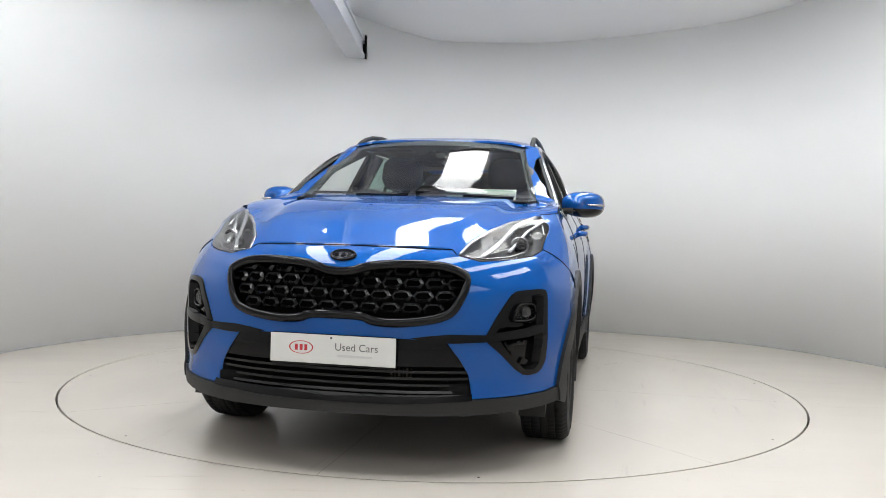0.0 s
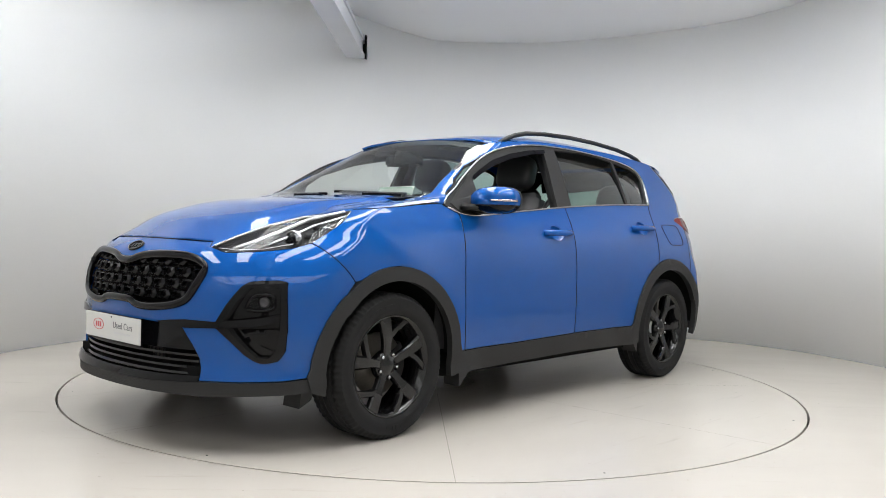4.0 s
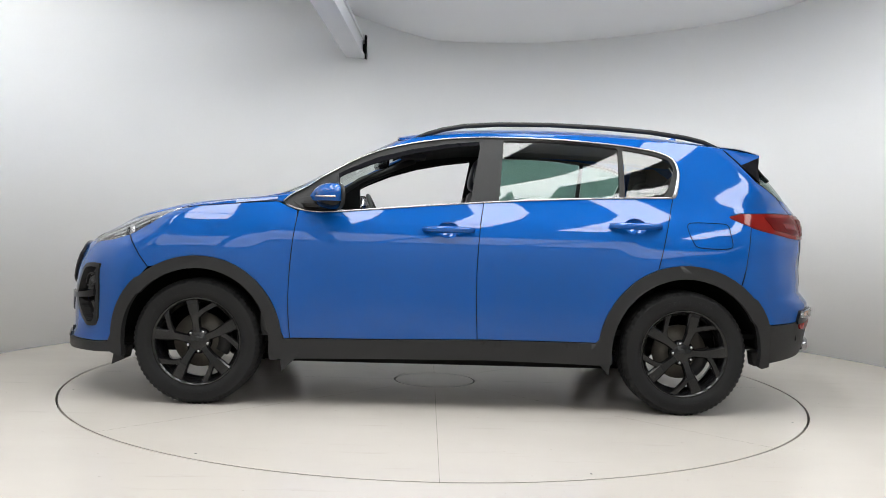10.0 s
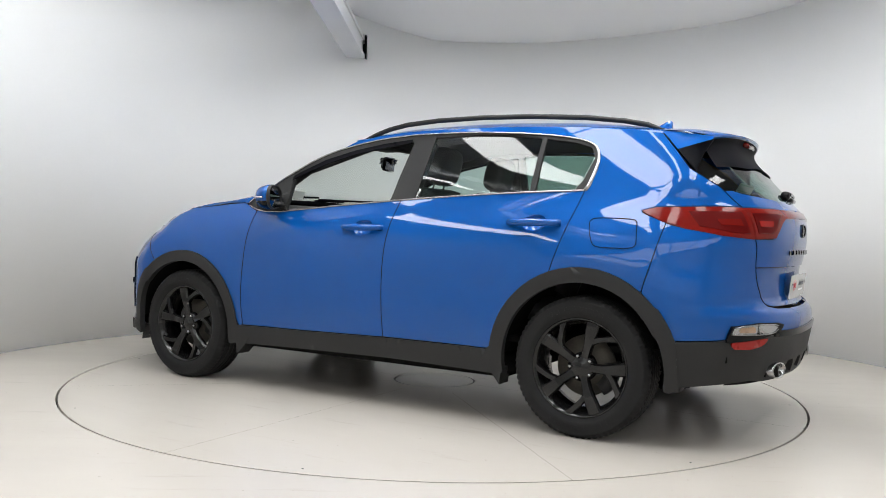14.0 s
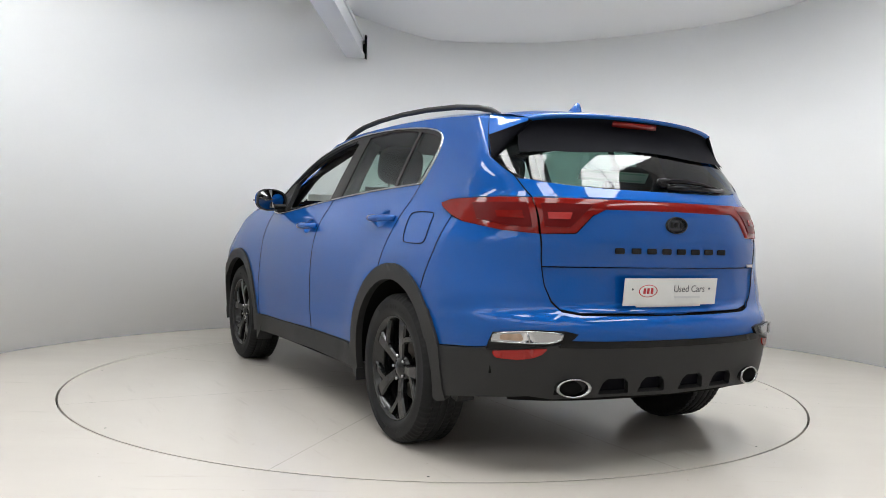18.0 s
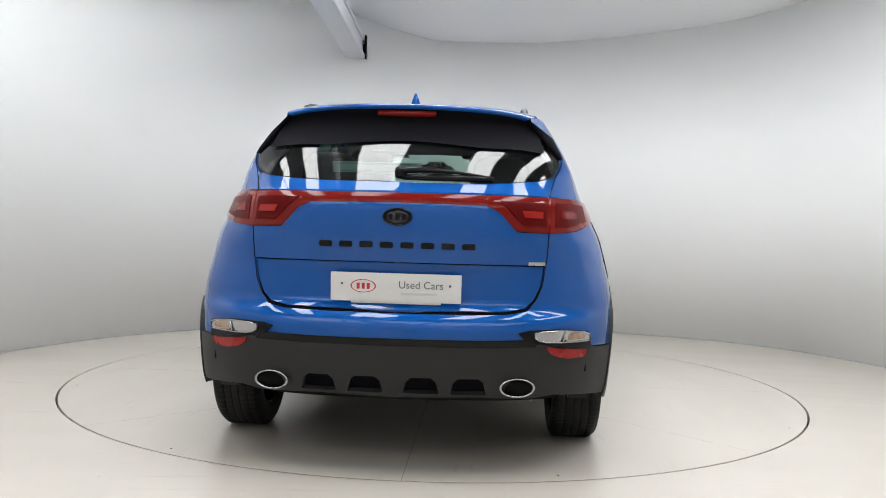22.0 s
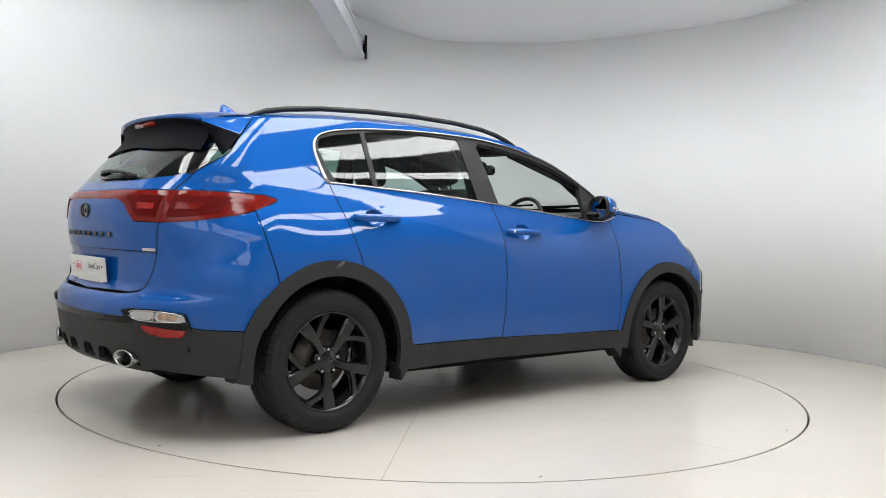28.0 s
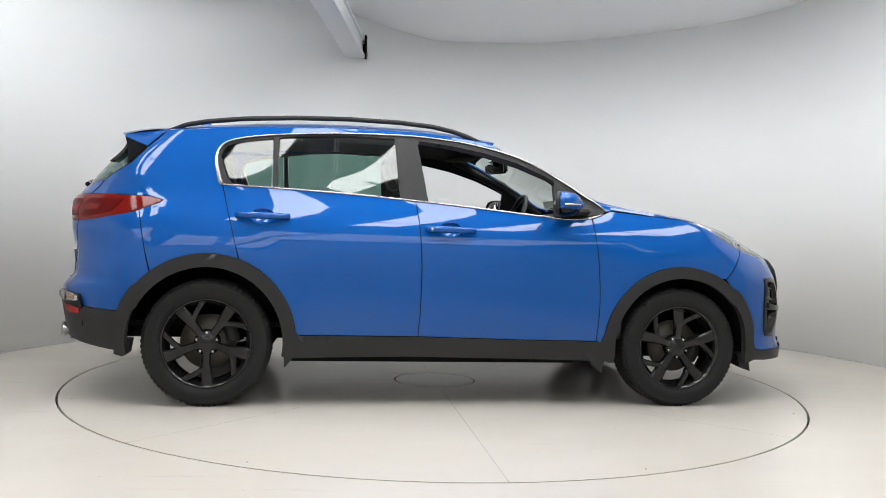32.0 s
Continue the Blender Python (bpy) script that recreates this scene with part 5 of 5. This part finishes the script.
    part("light_bar", sheet(-1, half, out=.006, thick=.02, gap=.001, mirror="both", step=.04), M_RED, car, "slim red bar between the tail lamps", normal=skin_normal)
    half = [E(0, .556), E(.35, .557), E(.53, .560), E(.55, .546), E(.56, .533), E(.35, .530), E(0, .529)]
    part("bumper_strip", sheet(-1, half, out=.010, thick=.01, gap=0, mirror="both", step=.05), M_BLACK, car, "gloss black strip", normal=skin_normal)
    # name letters as plain dark blocks
    for k in range(8):
        y = .285 - k * .0813
        p = on_shell(-1, "E", abs(y), .922)
        part("nameplate_block", box((-.005, -.026, -.012), (0, .026, .012), .003), M_BLACK, car, "small black block", smooth=False).location = (p.x - .001, y, .922)
    part("side_mark", sheet(-1, [E(.592, .867), E(.525, .867), E(.525, .854), E(.592, .854)], out=.004, thick=.006, gap=0, mirror="right", step=.02), M_SATIN, car, "small chrome mark")
    badge(pose(-2.199, 0, 1.034, 0, 0, 180), "rear", .060, M_BADGE)
    badge(pose(2.150, 0, .872, 0, -50, 0), "front", .056, M_BADGE)
    build_plate(pose(-2.186, 0, .753, 0, 6, 180), "rear")
    build_plate(pose(2.262, 0, .500, 0, 0, 0), "front")


def build_spoiler():
    sp = group("spoiler", "blue roof spoiler with black underside")
    n = 24
    def rows(v):
        y = abs(v)
        edge = roof_height(-1.645 + .05 * y, min(.57, y * .58))
        a = Vector((-1.648 + .045 * y**3, .572 * v, edge + .002))
        b = Vector((-1.935 + .085 * y**2.5, .53 * v, 1.512 - .022 * y**2 - .012 * y**8))
        return a, b
    top, under, face = [], [], []
    for i in range(n + 1):
        v = -1 + 2 * i / n
        a, b = rows(v)
        for k in range(7):
            t = k / 6
            p = a.lerp(b, t)
            p.z += .010 * math.sin(t * math.pi)
            top.append(p)
        top.append(b - Vector((-.004, 0, .010)))
        top.append(b - Vector((-.012, 0, .016)))
        z = 1.345 + .012 * math.cos(v * math.pi * 1.5) - (.02 * max(0, abs(v) - .8) / .2)
        g = shell(-1, by_end(min(.60, abs(.58 * v)) if abs(v) < .999 else .585, z), z, .008)
        q = Vector((g[0], math.copysign(g[1], v) if abs(v) > 1e-6 else 0, z))
        e = b - Vector((-.010, 0, .014))
        m = Vector((max(e.x, q.x) + .055, (e.y + q.y) / 2, 1.44))
        for k in range(9):
            t = k / 8
            face.append(e * (1 - t) ** 2 + m * (2 * t * (1 - t)) + q * t * t)
    def grid(pts, m):
        bm = from_lists(pts, [(i * m + k, i * m + k + 1, i * m + m + k + 1, i * m + m + k) for i in range(n) for k in range(m - 1)])
        bmesh.ops.recalc_face_normals(bm, faces=bm.faces)
        return bm
    part("top_skin", grid(top, 9), M_BLUE, sp)
    part("underside", grid(face, 9), M_UNDER, sp, "black underside")
    part("brake_light", box((-1.922, -.125, 1.466), (-1.905, .125, 1.490), .003), M_RED, sp, "slim red brake light")
    for sg in (1, -1):
        a, b = rows(sg)
        g = [shell(-1, by_side(-1, x, z), z, .006) for x, z in ((-1.63, 1.485), (-1.70, 1.41), (-1.77, 1.335), (-1.80, 1.305))]
        g = [Vector((p[0], p[1] * sg, p[2])) for p in g]
        tip = b - Vector((0, 0, .012))
        verts = [a, a.lerp(b, .5), b, tip, tip.lerp(g[3], .5) + Vector((.01, .0, 0)), g[3], g[2], g[1], g[0]]
        inner = [v - Vector((0, sg * .02, 0)) for v in verts]
        bm = from_lists([*verts, *inner], [(0, 1, 7, 8), (1, 2, 3, 7), (0, 1, 10, 9), (1, 2, 11, 10)])
        bmesh.ops.recalc_face_normals(bm, faces=bm.faces)
        part("side_fin", bm, M_BLUE, sp)
        bm = from_lists([*verts, *inner], [(3, 4, 6, 7), (4, 5, 6), (12, 13, 15, 16), (13, 14, 15), (3, 12, 13, 4), (4, 13, 14, 5), (2, 3, 12, 11), (9, 10, 16, 17), (10, 11, 12, 16)])
        bmesh.ops.recalc_face_normals(bm, faces=bm.faces)
        part("corner_fin", bm, M_UNDER, sp, "black corner fin")
    fin = group("aerial_fin", "blue shark fin aerial on the roof")
    verts, faces = [], []
    prof = [(-1.30, .0), (-1.36, .010), (-1.42, .032), (-1.47, .066), (-1.492, .075), (-1.503, .070), (-1.50, .0)]
    for x, h in prof:
        z0 = roof_height(x, 0) - .004
        for f in (0, .35, .7, 1):
            w = (.028 if x > -1.49 else .022) * (1 - f) ** .8 + .004
            w *= min(1, (-1.28 - x) / .08 + .2)
            verts += [(x, w, z0 + h * f), (x, -w, z0 + h * f)]
    for i in range(len(prof) - 1):
        for j in range(3):
            a, b = i * 8 + j * 2, (i + 1) * 8 + j * 2
            faces += [(a, b, b + 2, a + 2), (a + 1, a + 3, b + 3, b + 1)]
        faces.append((i * 8 + 6, i * 8 + 14, i * 8 + 15, i * 8 + 7))
    for j in range(3):
        a = (len(prof) - 1) * 8 + j * 2
        faces.append((a, a + 1, a + 3, a + 2))
    bm = from_lists(verts, faces)
    bmesh.ops.recalc_face_normals(bm, faces=bm.faces)
    part("fin", bm, M_BLUE, fin)


def build_trim():
    for mirror, sg in SIDES:
        rail = group("roof_rail", "black roof rail that tapers into the roof")
        pts = [(.21, .562, roof_height(.21, .562) - .012), (.12, .561, 1.540), (.02, .556, 1.572), (-.10, .548, 1.596), (-.3, .540, 1.613), (-.6, .535, 1.620), (-.9, .530, 1.614), (-1.2, .525, 1.596), (-1.4, .520, 1.572), (-1.52, .516, 1.548), (-1.63, .512, roof_height(-1.63, .512) - .012)]
        fine = [tuple(Vector(a).lerp(Vector(b), k / 4)) for a, b in zip(pts, pts[1:]) for k in range(4)] + [pts[-1]]
        part("rail", tube([(x, y * sg, z) for x, y, z in fine], lambda t: .0165 - .008 * max(0, abs(t - .5) - .38) / .12, 8, .85), M_CLAD, rail)
        # mirrors
        mir = group("door_mirror", "blue door mirror with black base and light strip")
        def pod(rows, n=40):
            """A shell of rounded oval sections (x, scale), narrower at its inner end."""
            verts, faces = [], []
            for x, k in rows:
                for i in range(n):
                    a = 2 * math.pi * i / n
                    c, q = math.cos(a), math.sin(a)
                    c, q = math.copysign(abs(c) ** .72, c), math.copysign(abs(q) ** .78, q)
                    h = .073 * (1 - .12 * max(0, -c))
                    verts.append((x + c * (.034 * min(1, max(0, (x - .607) / .113)) - .051), (.903 + .118 * k * c) * sg, 1.153 + h * k * q))
            for r in range(len(rows) - 1):
                for i in range(n):
                    j = (i + 1) % n
                    faces.append((r * n + i, r * n + j, r * n + n + j, r * n + n + i))
            bm = from_lists(verts, faces)
            bmesh.ops.recalc_face_normals(bm, faces=bm.faces)
            return bm
        cap = pod([(.720, .05), (.717, .3), (.708, .53), (.693, .73), (.670, .88), (.639, .97), (.607, 1.0)])
        bmesh.ops.holes_fill(cap, edges=[e for e in cap.edges if e.is_boundary])
        low = cap.copy()
        cut_flat(cap, (0, 0, 1.126), (0, 0, -1))
        cut_flat(low, (0, 0, 1.126), (0, 0, 1))
        part("cap", cap, M_BLUE, mir)
        part("base", low, M_BLACK, mir, "black lower shell")
        part("mirror_rim", pod([(.606, .99), (.605, 1.004), (.592, .995), (.587, .975), (.586, .93), (.590, .90), (.598, .885), (.62, .88)]), M_CLAD, mir, "black rim round the mirror glass")
        glass = pod([(.597, .89), (.597, .02)])
        part("mirror_glass", glass, M_MIRROR, mir, "dark mirror glass", smooth=False)
        path = [(.595 + .108 * math.cos(radians(a)) ** .9 if a < 90 else .585, (.903 + .119 * math.sin(radians(a)) ** .8) * sg, 1.148) for a in range(10, 96, 8)]
        part("light_strip", tube(path, .006, 6), M_SILVER, mir, "silver indicator strip")
        arm = merged(box((.60, .79, 1.095), (.79, .865, 1.128), .012), box((.61, .84, 1.10), (.70, .90, 1.125), .008))
        for v in arm.verts:
            v.co.y *= sg
        bmesh.ops.recalc_face_normals(arm, faces=arm.faces)
        part("arm", arm, M_CLAD, mir)
        o = [S(.845, 1.128), S(.605, 1.305), S(.594, 1.085), S(.68, 1.078), S(.79, 1.085)]
        part("corner_plate", sheet(1, o, out=.004, thick=.01, gap=0, mirror=mirror), M_CLAD, mir, "black corner plate")
        # handles
        for xa, xb, z in ((.115, -.158, .988), (-.915, -1.195, 1.036)):
            h = group("door_handle", "blue pull handle")
            s = 1 if xa > 0 else -1
            pts = [on_shell(-1, "S", xa + (xb - xa) * k / 10, z + .002 * k / 10, [.004, .024, .034, .038, .040, .040, .040, .038, .034, .024, .004][k], sg) for k in range(11)]
            part("grip", tube(pts, lambda t: .021 - .005 * abs(t - .5) * 2, 12, .95), M_BLUE, h)
            mid = (xa + xb) / 2
            verts, faces = [], []
            for r, d in ((1.0, -.001), (.92, -.010), (.7, -.022), (.35, -.028), (.05, -.029)):
                for a in range(24):
                    c, q = math.cos(2 * math.pi * a / 24), math.sin(2 * math.pi * a / 24)
                    verts.append(on_shell(-1, "S", mid + .0645 * r * c, z + .0465 * r * q, d, sg))
            for i in range(4):
                for a in range(24):
                    faces.append((i * 24 + a, i * 24 + (a + 1) % 24, i * 24 + 24 + (a + 1) % 24, i * 24 + 24 + a))
            faces.append(tuple(range(96, 120)))
            dish = from_lists(verts, faces)
            bmesh.ops.recalc_face_normals(dish, faces=dish.faces)
            part("cup", dish, M_BLUE, h, "hollow behind the grip")
            if sg < 0 and xa > 0:
                p = on_shell(-1, "S", xb + .03, z + .002, .04, sg)
                part("keyhole", lathe([(0, -.004), (.008, -.004), (.009, .004)], 14, "Y", p), M_SATIN, h)
        # wind deflector along the top of the open front window
        o = [S(.60, 1.288), S(.546, 1.318), S(.386, 1.390), S(.19, 1.444), S(-.01, 1.480), S(-.19, 1.500), S(-.185, 1.478), S(-.01, 1.455), S(.19, 1.416), S(.386, 1.358), S(.546, 1.292), S(.60, 1.265)]
        part("wind_deflector", sheet(-1, o, out=.016, thick=.004, gap=0, mirror=mirror, step=.05), M_UNDER, car, "smoked plastic wind deflector")
    # fuel flap on the left quarter
    o = [S(-1.345, 1.045), S(-1.355, 1.063), S(-1.40, 1.068), S(-1.54, 1.066), S(-1.575, 1.058), S(-1.582, 1.03), S(-1.59, .955), S(-1.582, .932), S(-1.55, .925), S(-1.43, .925), S(-1.385, .932), S(-1.37, .955)]
    path = line_on(-1, o + o[:1], .0012, round_by=1)
    part("fuel_flap_seam", tube(path[:-1], .0022, 5, closed=True), M_DARK, car, "seam of the fuel flap")
    # wipers and their cowl
    half = [E(0, 1.148), E(.35, 1.146), E(.58, 1.143), E(.63, 1.142), E(.63, 1.160), E(.40, 1.160), E(0, 1.163)]
    part("cowl", sheet(1, half, out=-.001, thick=.02, gap=0, mirror="both"), M_UNDER, car, "black cowl panel")
    for a, b in (((.98, -.02, 1.175), (.93, -.60, 1.182)), ((.985, .55, 1.172), (.985, .02, 1.188))):
        a, b = Vector(a), Vector(b)
        w = group("wiper", "black windscreen wiper")
        def lie(p, h):
            e, aa, bb = ends(1, p.z)
            q = min(.99, abs(p.y) / WIDTH(p.z))
            return Vector((e - aa * q * q - bb * (1 - math.sqrt(1 - q**3)) + h, p.y, p.z))
        part("blade", tube([lie(a.lerp(b, k / 10), .010) for k in range(11)], .008, 6), M_UNDER, w)
        part("arm", tube([lie(a.lerp(b, k / 10) - Vector((0, 0, .008)), .022) for k in range(6)], .007, 6), M_UNDER, w)
    w = group("rear_wiper", "black rear wiper")
    pts = [on_shell(-1, "E", abs(y), z, h) for y, z, h in ((0, 1.222, .03), (.10, 1.228, .034), (.22, 1.220, .03), (.36, 1.203, .016))]
    pts = [Vector((p.x, -p.y, p.z)) for p in pts]
    part("arm", tube([pts[0].lerp(pts[1], k / 4) for k in range(4)] + [pts[1].lerp(pts[2], k / 4) for k in range(4)] + [pts[2].lerp(pts[3], k / 4) for k in range(5)], lambda t: .018 - .012 * t, 8, .8), M_BLACK, w)
    low = [on_shell(-1, "E", y, z, .014) for y, z in ((.01, 1.196), (.12, 1.196), (.24, 1.196), (.37, 1.196))]
    part("blade", tube([Vector((p.x, -p.y, p.z)) for p in low], lambda t: .011 - .004 * abs(t - .5), 8, 1.3), M_BLACK, w)
    part("pivot", egg(pts[0] + Vector((.01, 0, -.008)), (.024, .026, .026), 14, 8, .8), M_BLACK, w)
    for sg in (1, -1):
        for y0, y1, o in ((.80, .905, ((.878, .30), (.868, .195), (.80, .262), (.775, .30))), (.70, .815, ((1.80, .30), (1.818, .195), (1.752, .226), (1.735, .30))), (.80, .905, ((-.925, .30), (-.918, .215), (-.88, .262), (-.865, .30))), (.73, .812, ((-1.74, .35), (-1.752, .275), (-1.80, .268), (-1.82, .36)))):
            verts = [(x, sg * y, z) for y in (y0, y1) for x, z in o]
            bm = from_lists(verts, [(0, 1, 2, 3), (4, 5, 6, 7)] + [(k, (k + 1) % 4, 4 + (k + 1) % 4, 4 + k) for k in range(4)])
            bmesh.ops.recalc_face_normals(bm, faces=bm.faces)
            part("mud_flap", bm, M_CLAD, car, smooth=False)


def build_cabin():
    inside = group("cabin")
    def seat(x, y, w, back=1.16, tilt=18, rest=True):
        st = group("seat", "black leather car seat")
        def rounded(lo, hi, m=Matrix()):
            return box(lo, hi, .035, m)
        part("cushion", rounded((x - .26, y - w, .50), (x + .26, y + w, .66), Matrix.Translation((x, y, .6)) @ pose(0, 0, 0, 0, -6, 0) @ Matrix.Translation((-x, -y, -.6))), M_SEAT, st)
        m = Matrix.Translation((x - .24, y, .62)) @ pose(0, 0, 0, 0, -tilt, 0)
        part("backrest", rounded((-.09, -w, -.04), (.05, w, back - .62), m), M_SEAT, st)
        for e in (-1, 1):
            part("bolster", rounded((-.06, e * w - .045, .05), (.09, e * w + .045, back - .78), m), M_SEAT, st)
        if rest:
            for yy in ((0,) if w < .4 else (-.42, .42)):
                hr = egg((-.015, yy, back - .48), (.068, .138, .115), 24, 14, .6)
                hr.transform(m)
                part("headrest", hr, M_SEAT, st)
                for e in (-1, 1):
                    part("headrest_post", tube([tuple(m @ Vector((-.01, yy + e * .06, back - .66))), tuple(m @ Vector((-.01, yy + e * .06, back - .56)))], .006, 6), M_CHROME, st)
    seat(.19, .37, .235, 1.25, 14)
    seat(.19, -.37, .235, 1.25, 14)
    seat(-.88, 0, .62, 1.15, 22)
    # dashboard
    verts, faces = [], []
    prof = [(.95, 1.125), (.72, 1.105), (.62, 1.085), (.56, 1.03), (.57, .93), (.64, .84), (.70, .60), (.95, .60)]
    for y in (-.74, -.5, 0, .5, .74):
        for x, z in prof:
            verts.append((x + .02 * (abs(y) < .4), y, z + .012 * (y < -.2) * (z > 1)))
    k = len(prof)
    for i in range(4):
        for j in range(k):
            faces.append((i * k + j, i * k + (j + 1) % k, i * k + k + (j + 1) % k, i * k + k + j))
    bm = from_lists(verts, faces)
    bmesh.ops.recalc_face_normals(bm, faces=bm.faces)
    part("dashboard", bm, M_DASH, inside, "dark moulded dashboard")
    part("centre_console", box((-.35, -.11, .45), (.65, .11, .72), .03), M_DASH, inside)
    part("display", box((.545, -.12, .98), (.57, .12, 1.10), .008), M_BLACK, inside)
    col = Matrix.Translation((.44, -.37, 1.045)) @ pose(0, 0, 0, 0, -66, 0)
    ring = lathe([(.18 + .014 * math.cos(radians(a)), .014 * math.sin(radians(a))) for a in range(0, 361, 45)], 36, "Z")
    ring.transform(col)
    part("steering_wheel", ring, M_SEAT, inside, "black steering wheel")
    hub = merged(box((-.07, -.06, -.02), (.05, .06, .012), .015), box((-.02, -.17, -.012), (.02, .17, .004), .004), box((-.17, -.02, -.012), (0, .02, .004), .004))
    hub.transform(col)
    part("wheel_hub", hub, M_SEAT, inside)
    tilt = pose(.40, 0, 1.402, 0, -6, 20)
    part("mirror", box((-.010, -.125, -.034), (.022, .125, .034), .012, tilt), M_BLACK, inside, "rear-view mirror")
    part("mirror_glass", box((-.0125, -.115, -.026), (-.0105, .115, .026), 0, tilt), M_CHROME, inside, smooth=False)
    part("mirror_stem", tube([(.41, 0, 1.41), (.46, 0, 1.455)], .013, 8), M_BLACK, inside)
    part("sensor_housing", box((.36, -.075, 1.415), (.44, .075, 1.455), .018, Matrix.Translation((.40, 0, 1.435)) @ pose(0, 0, 0, 0, 22, 0) @ Matrix.Translation((-.40, 0, -1.435))), M_BLACK, inside)
    for sg in (1, -1):
        part("sun_visor", box((.12, sg * .36 - .18, 1.475), (.30, sg * .36 + .18, 1.49), .006, Matrix()), M_LINER, inside)
        # inner pillars
        for path, r in (([(-.24, .71, 1.10), (-.25, .63, 1.30), (-.27, .545, 1.48)], .035), ([(.88, .66, 1.12), (.58, .60, 1.33), (.2, .50, 1.47)], .022), ([(-1.38, .65, 1.15), (-1.40, .59, 1.3), (-1.40, .52, 1.42)], .06)):
            part("pillar_trim", tube([(x, y * sg, z) for x, y, z in path], r, 8), M_DASH, inside)
        part("seat_belt", tube([(-.24, .71 * sg, 1.27), (-.2, .60 * sg, 1.10), (-.16, .58 * sg, .7)], .018, 6, .3), M_SEAT, inside)
    part("floor_mat", box((-2.0, -.78, .42), (.95, .78, .45)), M_DARK, inside, smooth=False)
    part("parcel_shelf", box((-2.0, -.62, 1.06), (-1.28, .62, 1.08), .005), M_DASH, inside)
    # papers: one lies on the dash, one hangs in the rear window
    def notice(m, w, h, n):
        p = group("notice_paper", "pale green printed notice behind the glass")
        p.matrix_basis = m
        part("sheet", box((-.001, -w / 2, -h / 2), (0, w / 2, h / 2)), M_PAPER, p, smooth=False)
        for k in range(n):
            part("print_bar", box((0, -w * .45, h * (.34 - .68 * k / max(1, n - 1)) - h * .06), (.0006, w * .45, h * (.34 - .68 * k / max(1, n - 1)) + h * .06)), M_GREENPRINT, p, smooth=False)
    notice(pose(.885, .42, 1.192, 0, -20, 0), .27, .05, 2)
    notice(pose(-1.93, .12, 1.245, 0, 30, 180), .38, .05, 2)


build_headlights()
build_face()
build_rear()
build_spoiler()
build_trim()
build_cabin()


def motions():
    """The table turns clockwise seen from above and carries the car with it."""
    turned = curve([(t, -a) for t, a in TURN])
    rows_car, rows_table = [], []
    for t in range(33):
        deg = -turned(t)
        c, s = math.cos(radians(deg)), math.sin(radians(deg))
        x, y = -.0218, .0467
        rows_car.append((t, pose(c * x - s * y, s * x + c * y, 0, 0, 0, deg)))
        rows_table.append((t, pose(0, 0, 0, 0, 0, deg)))
    walk(car, rows_car)
    walk(table, rows_table)


motions()
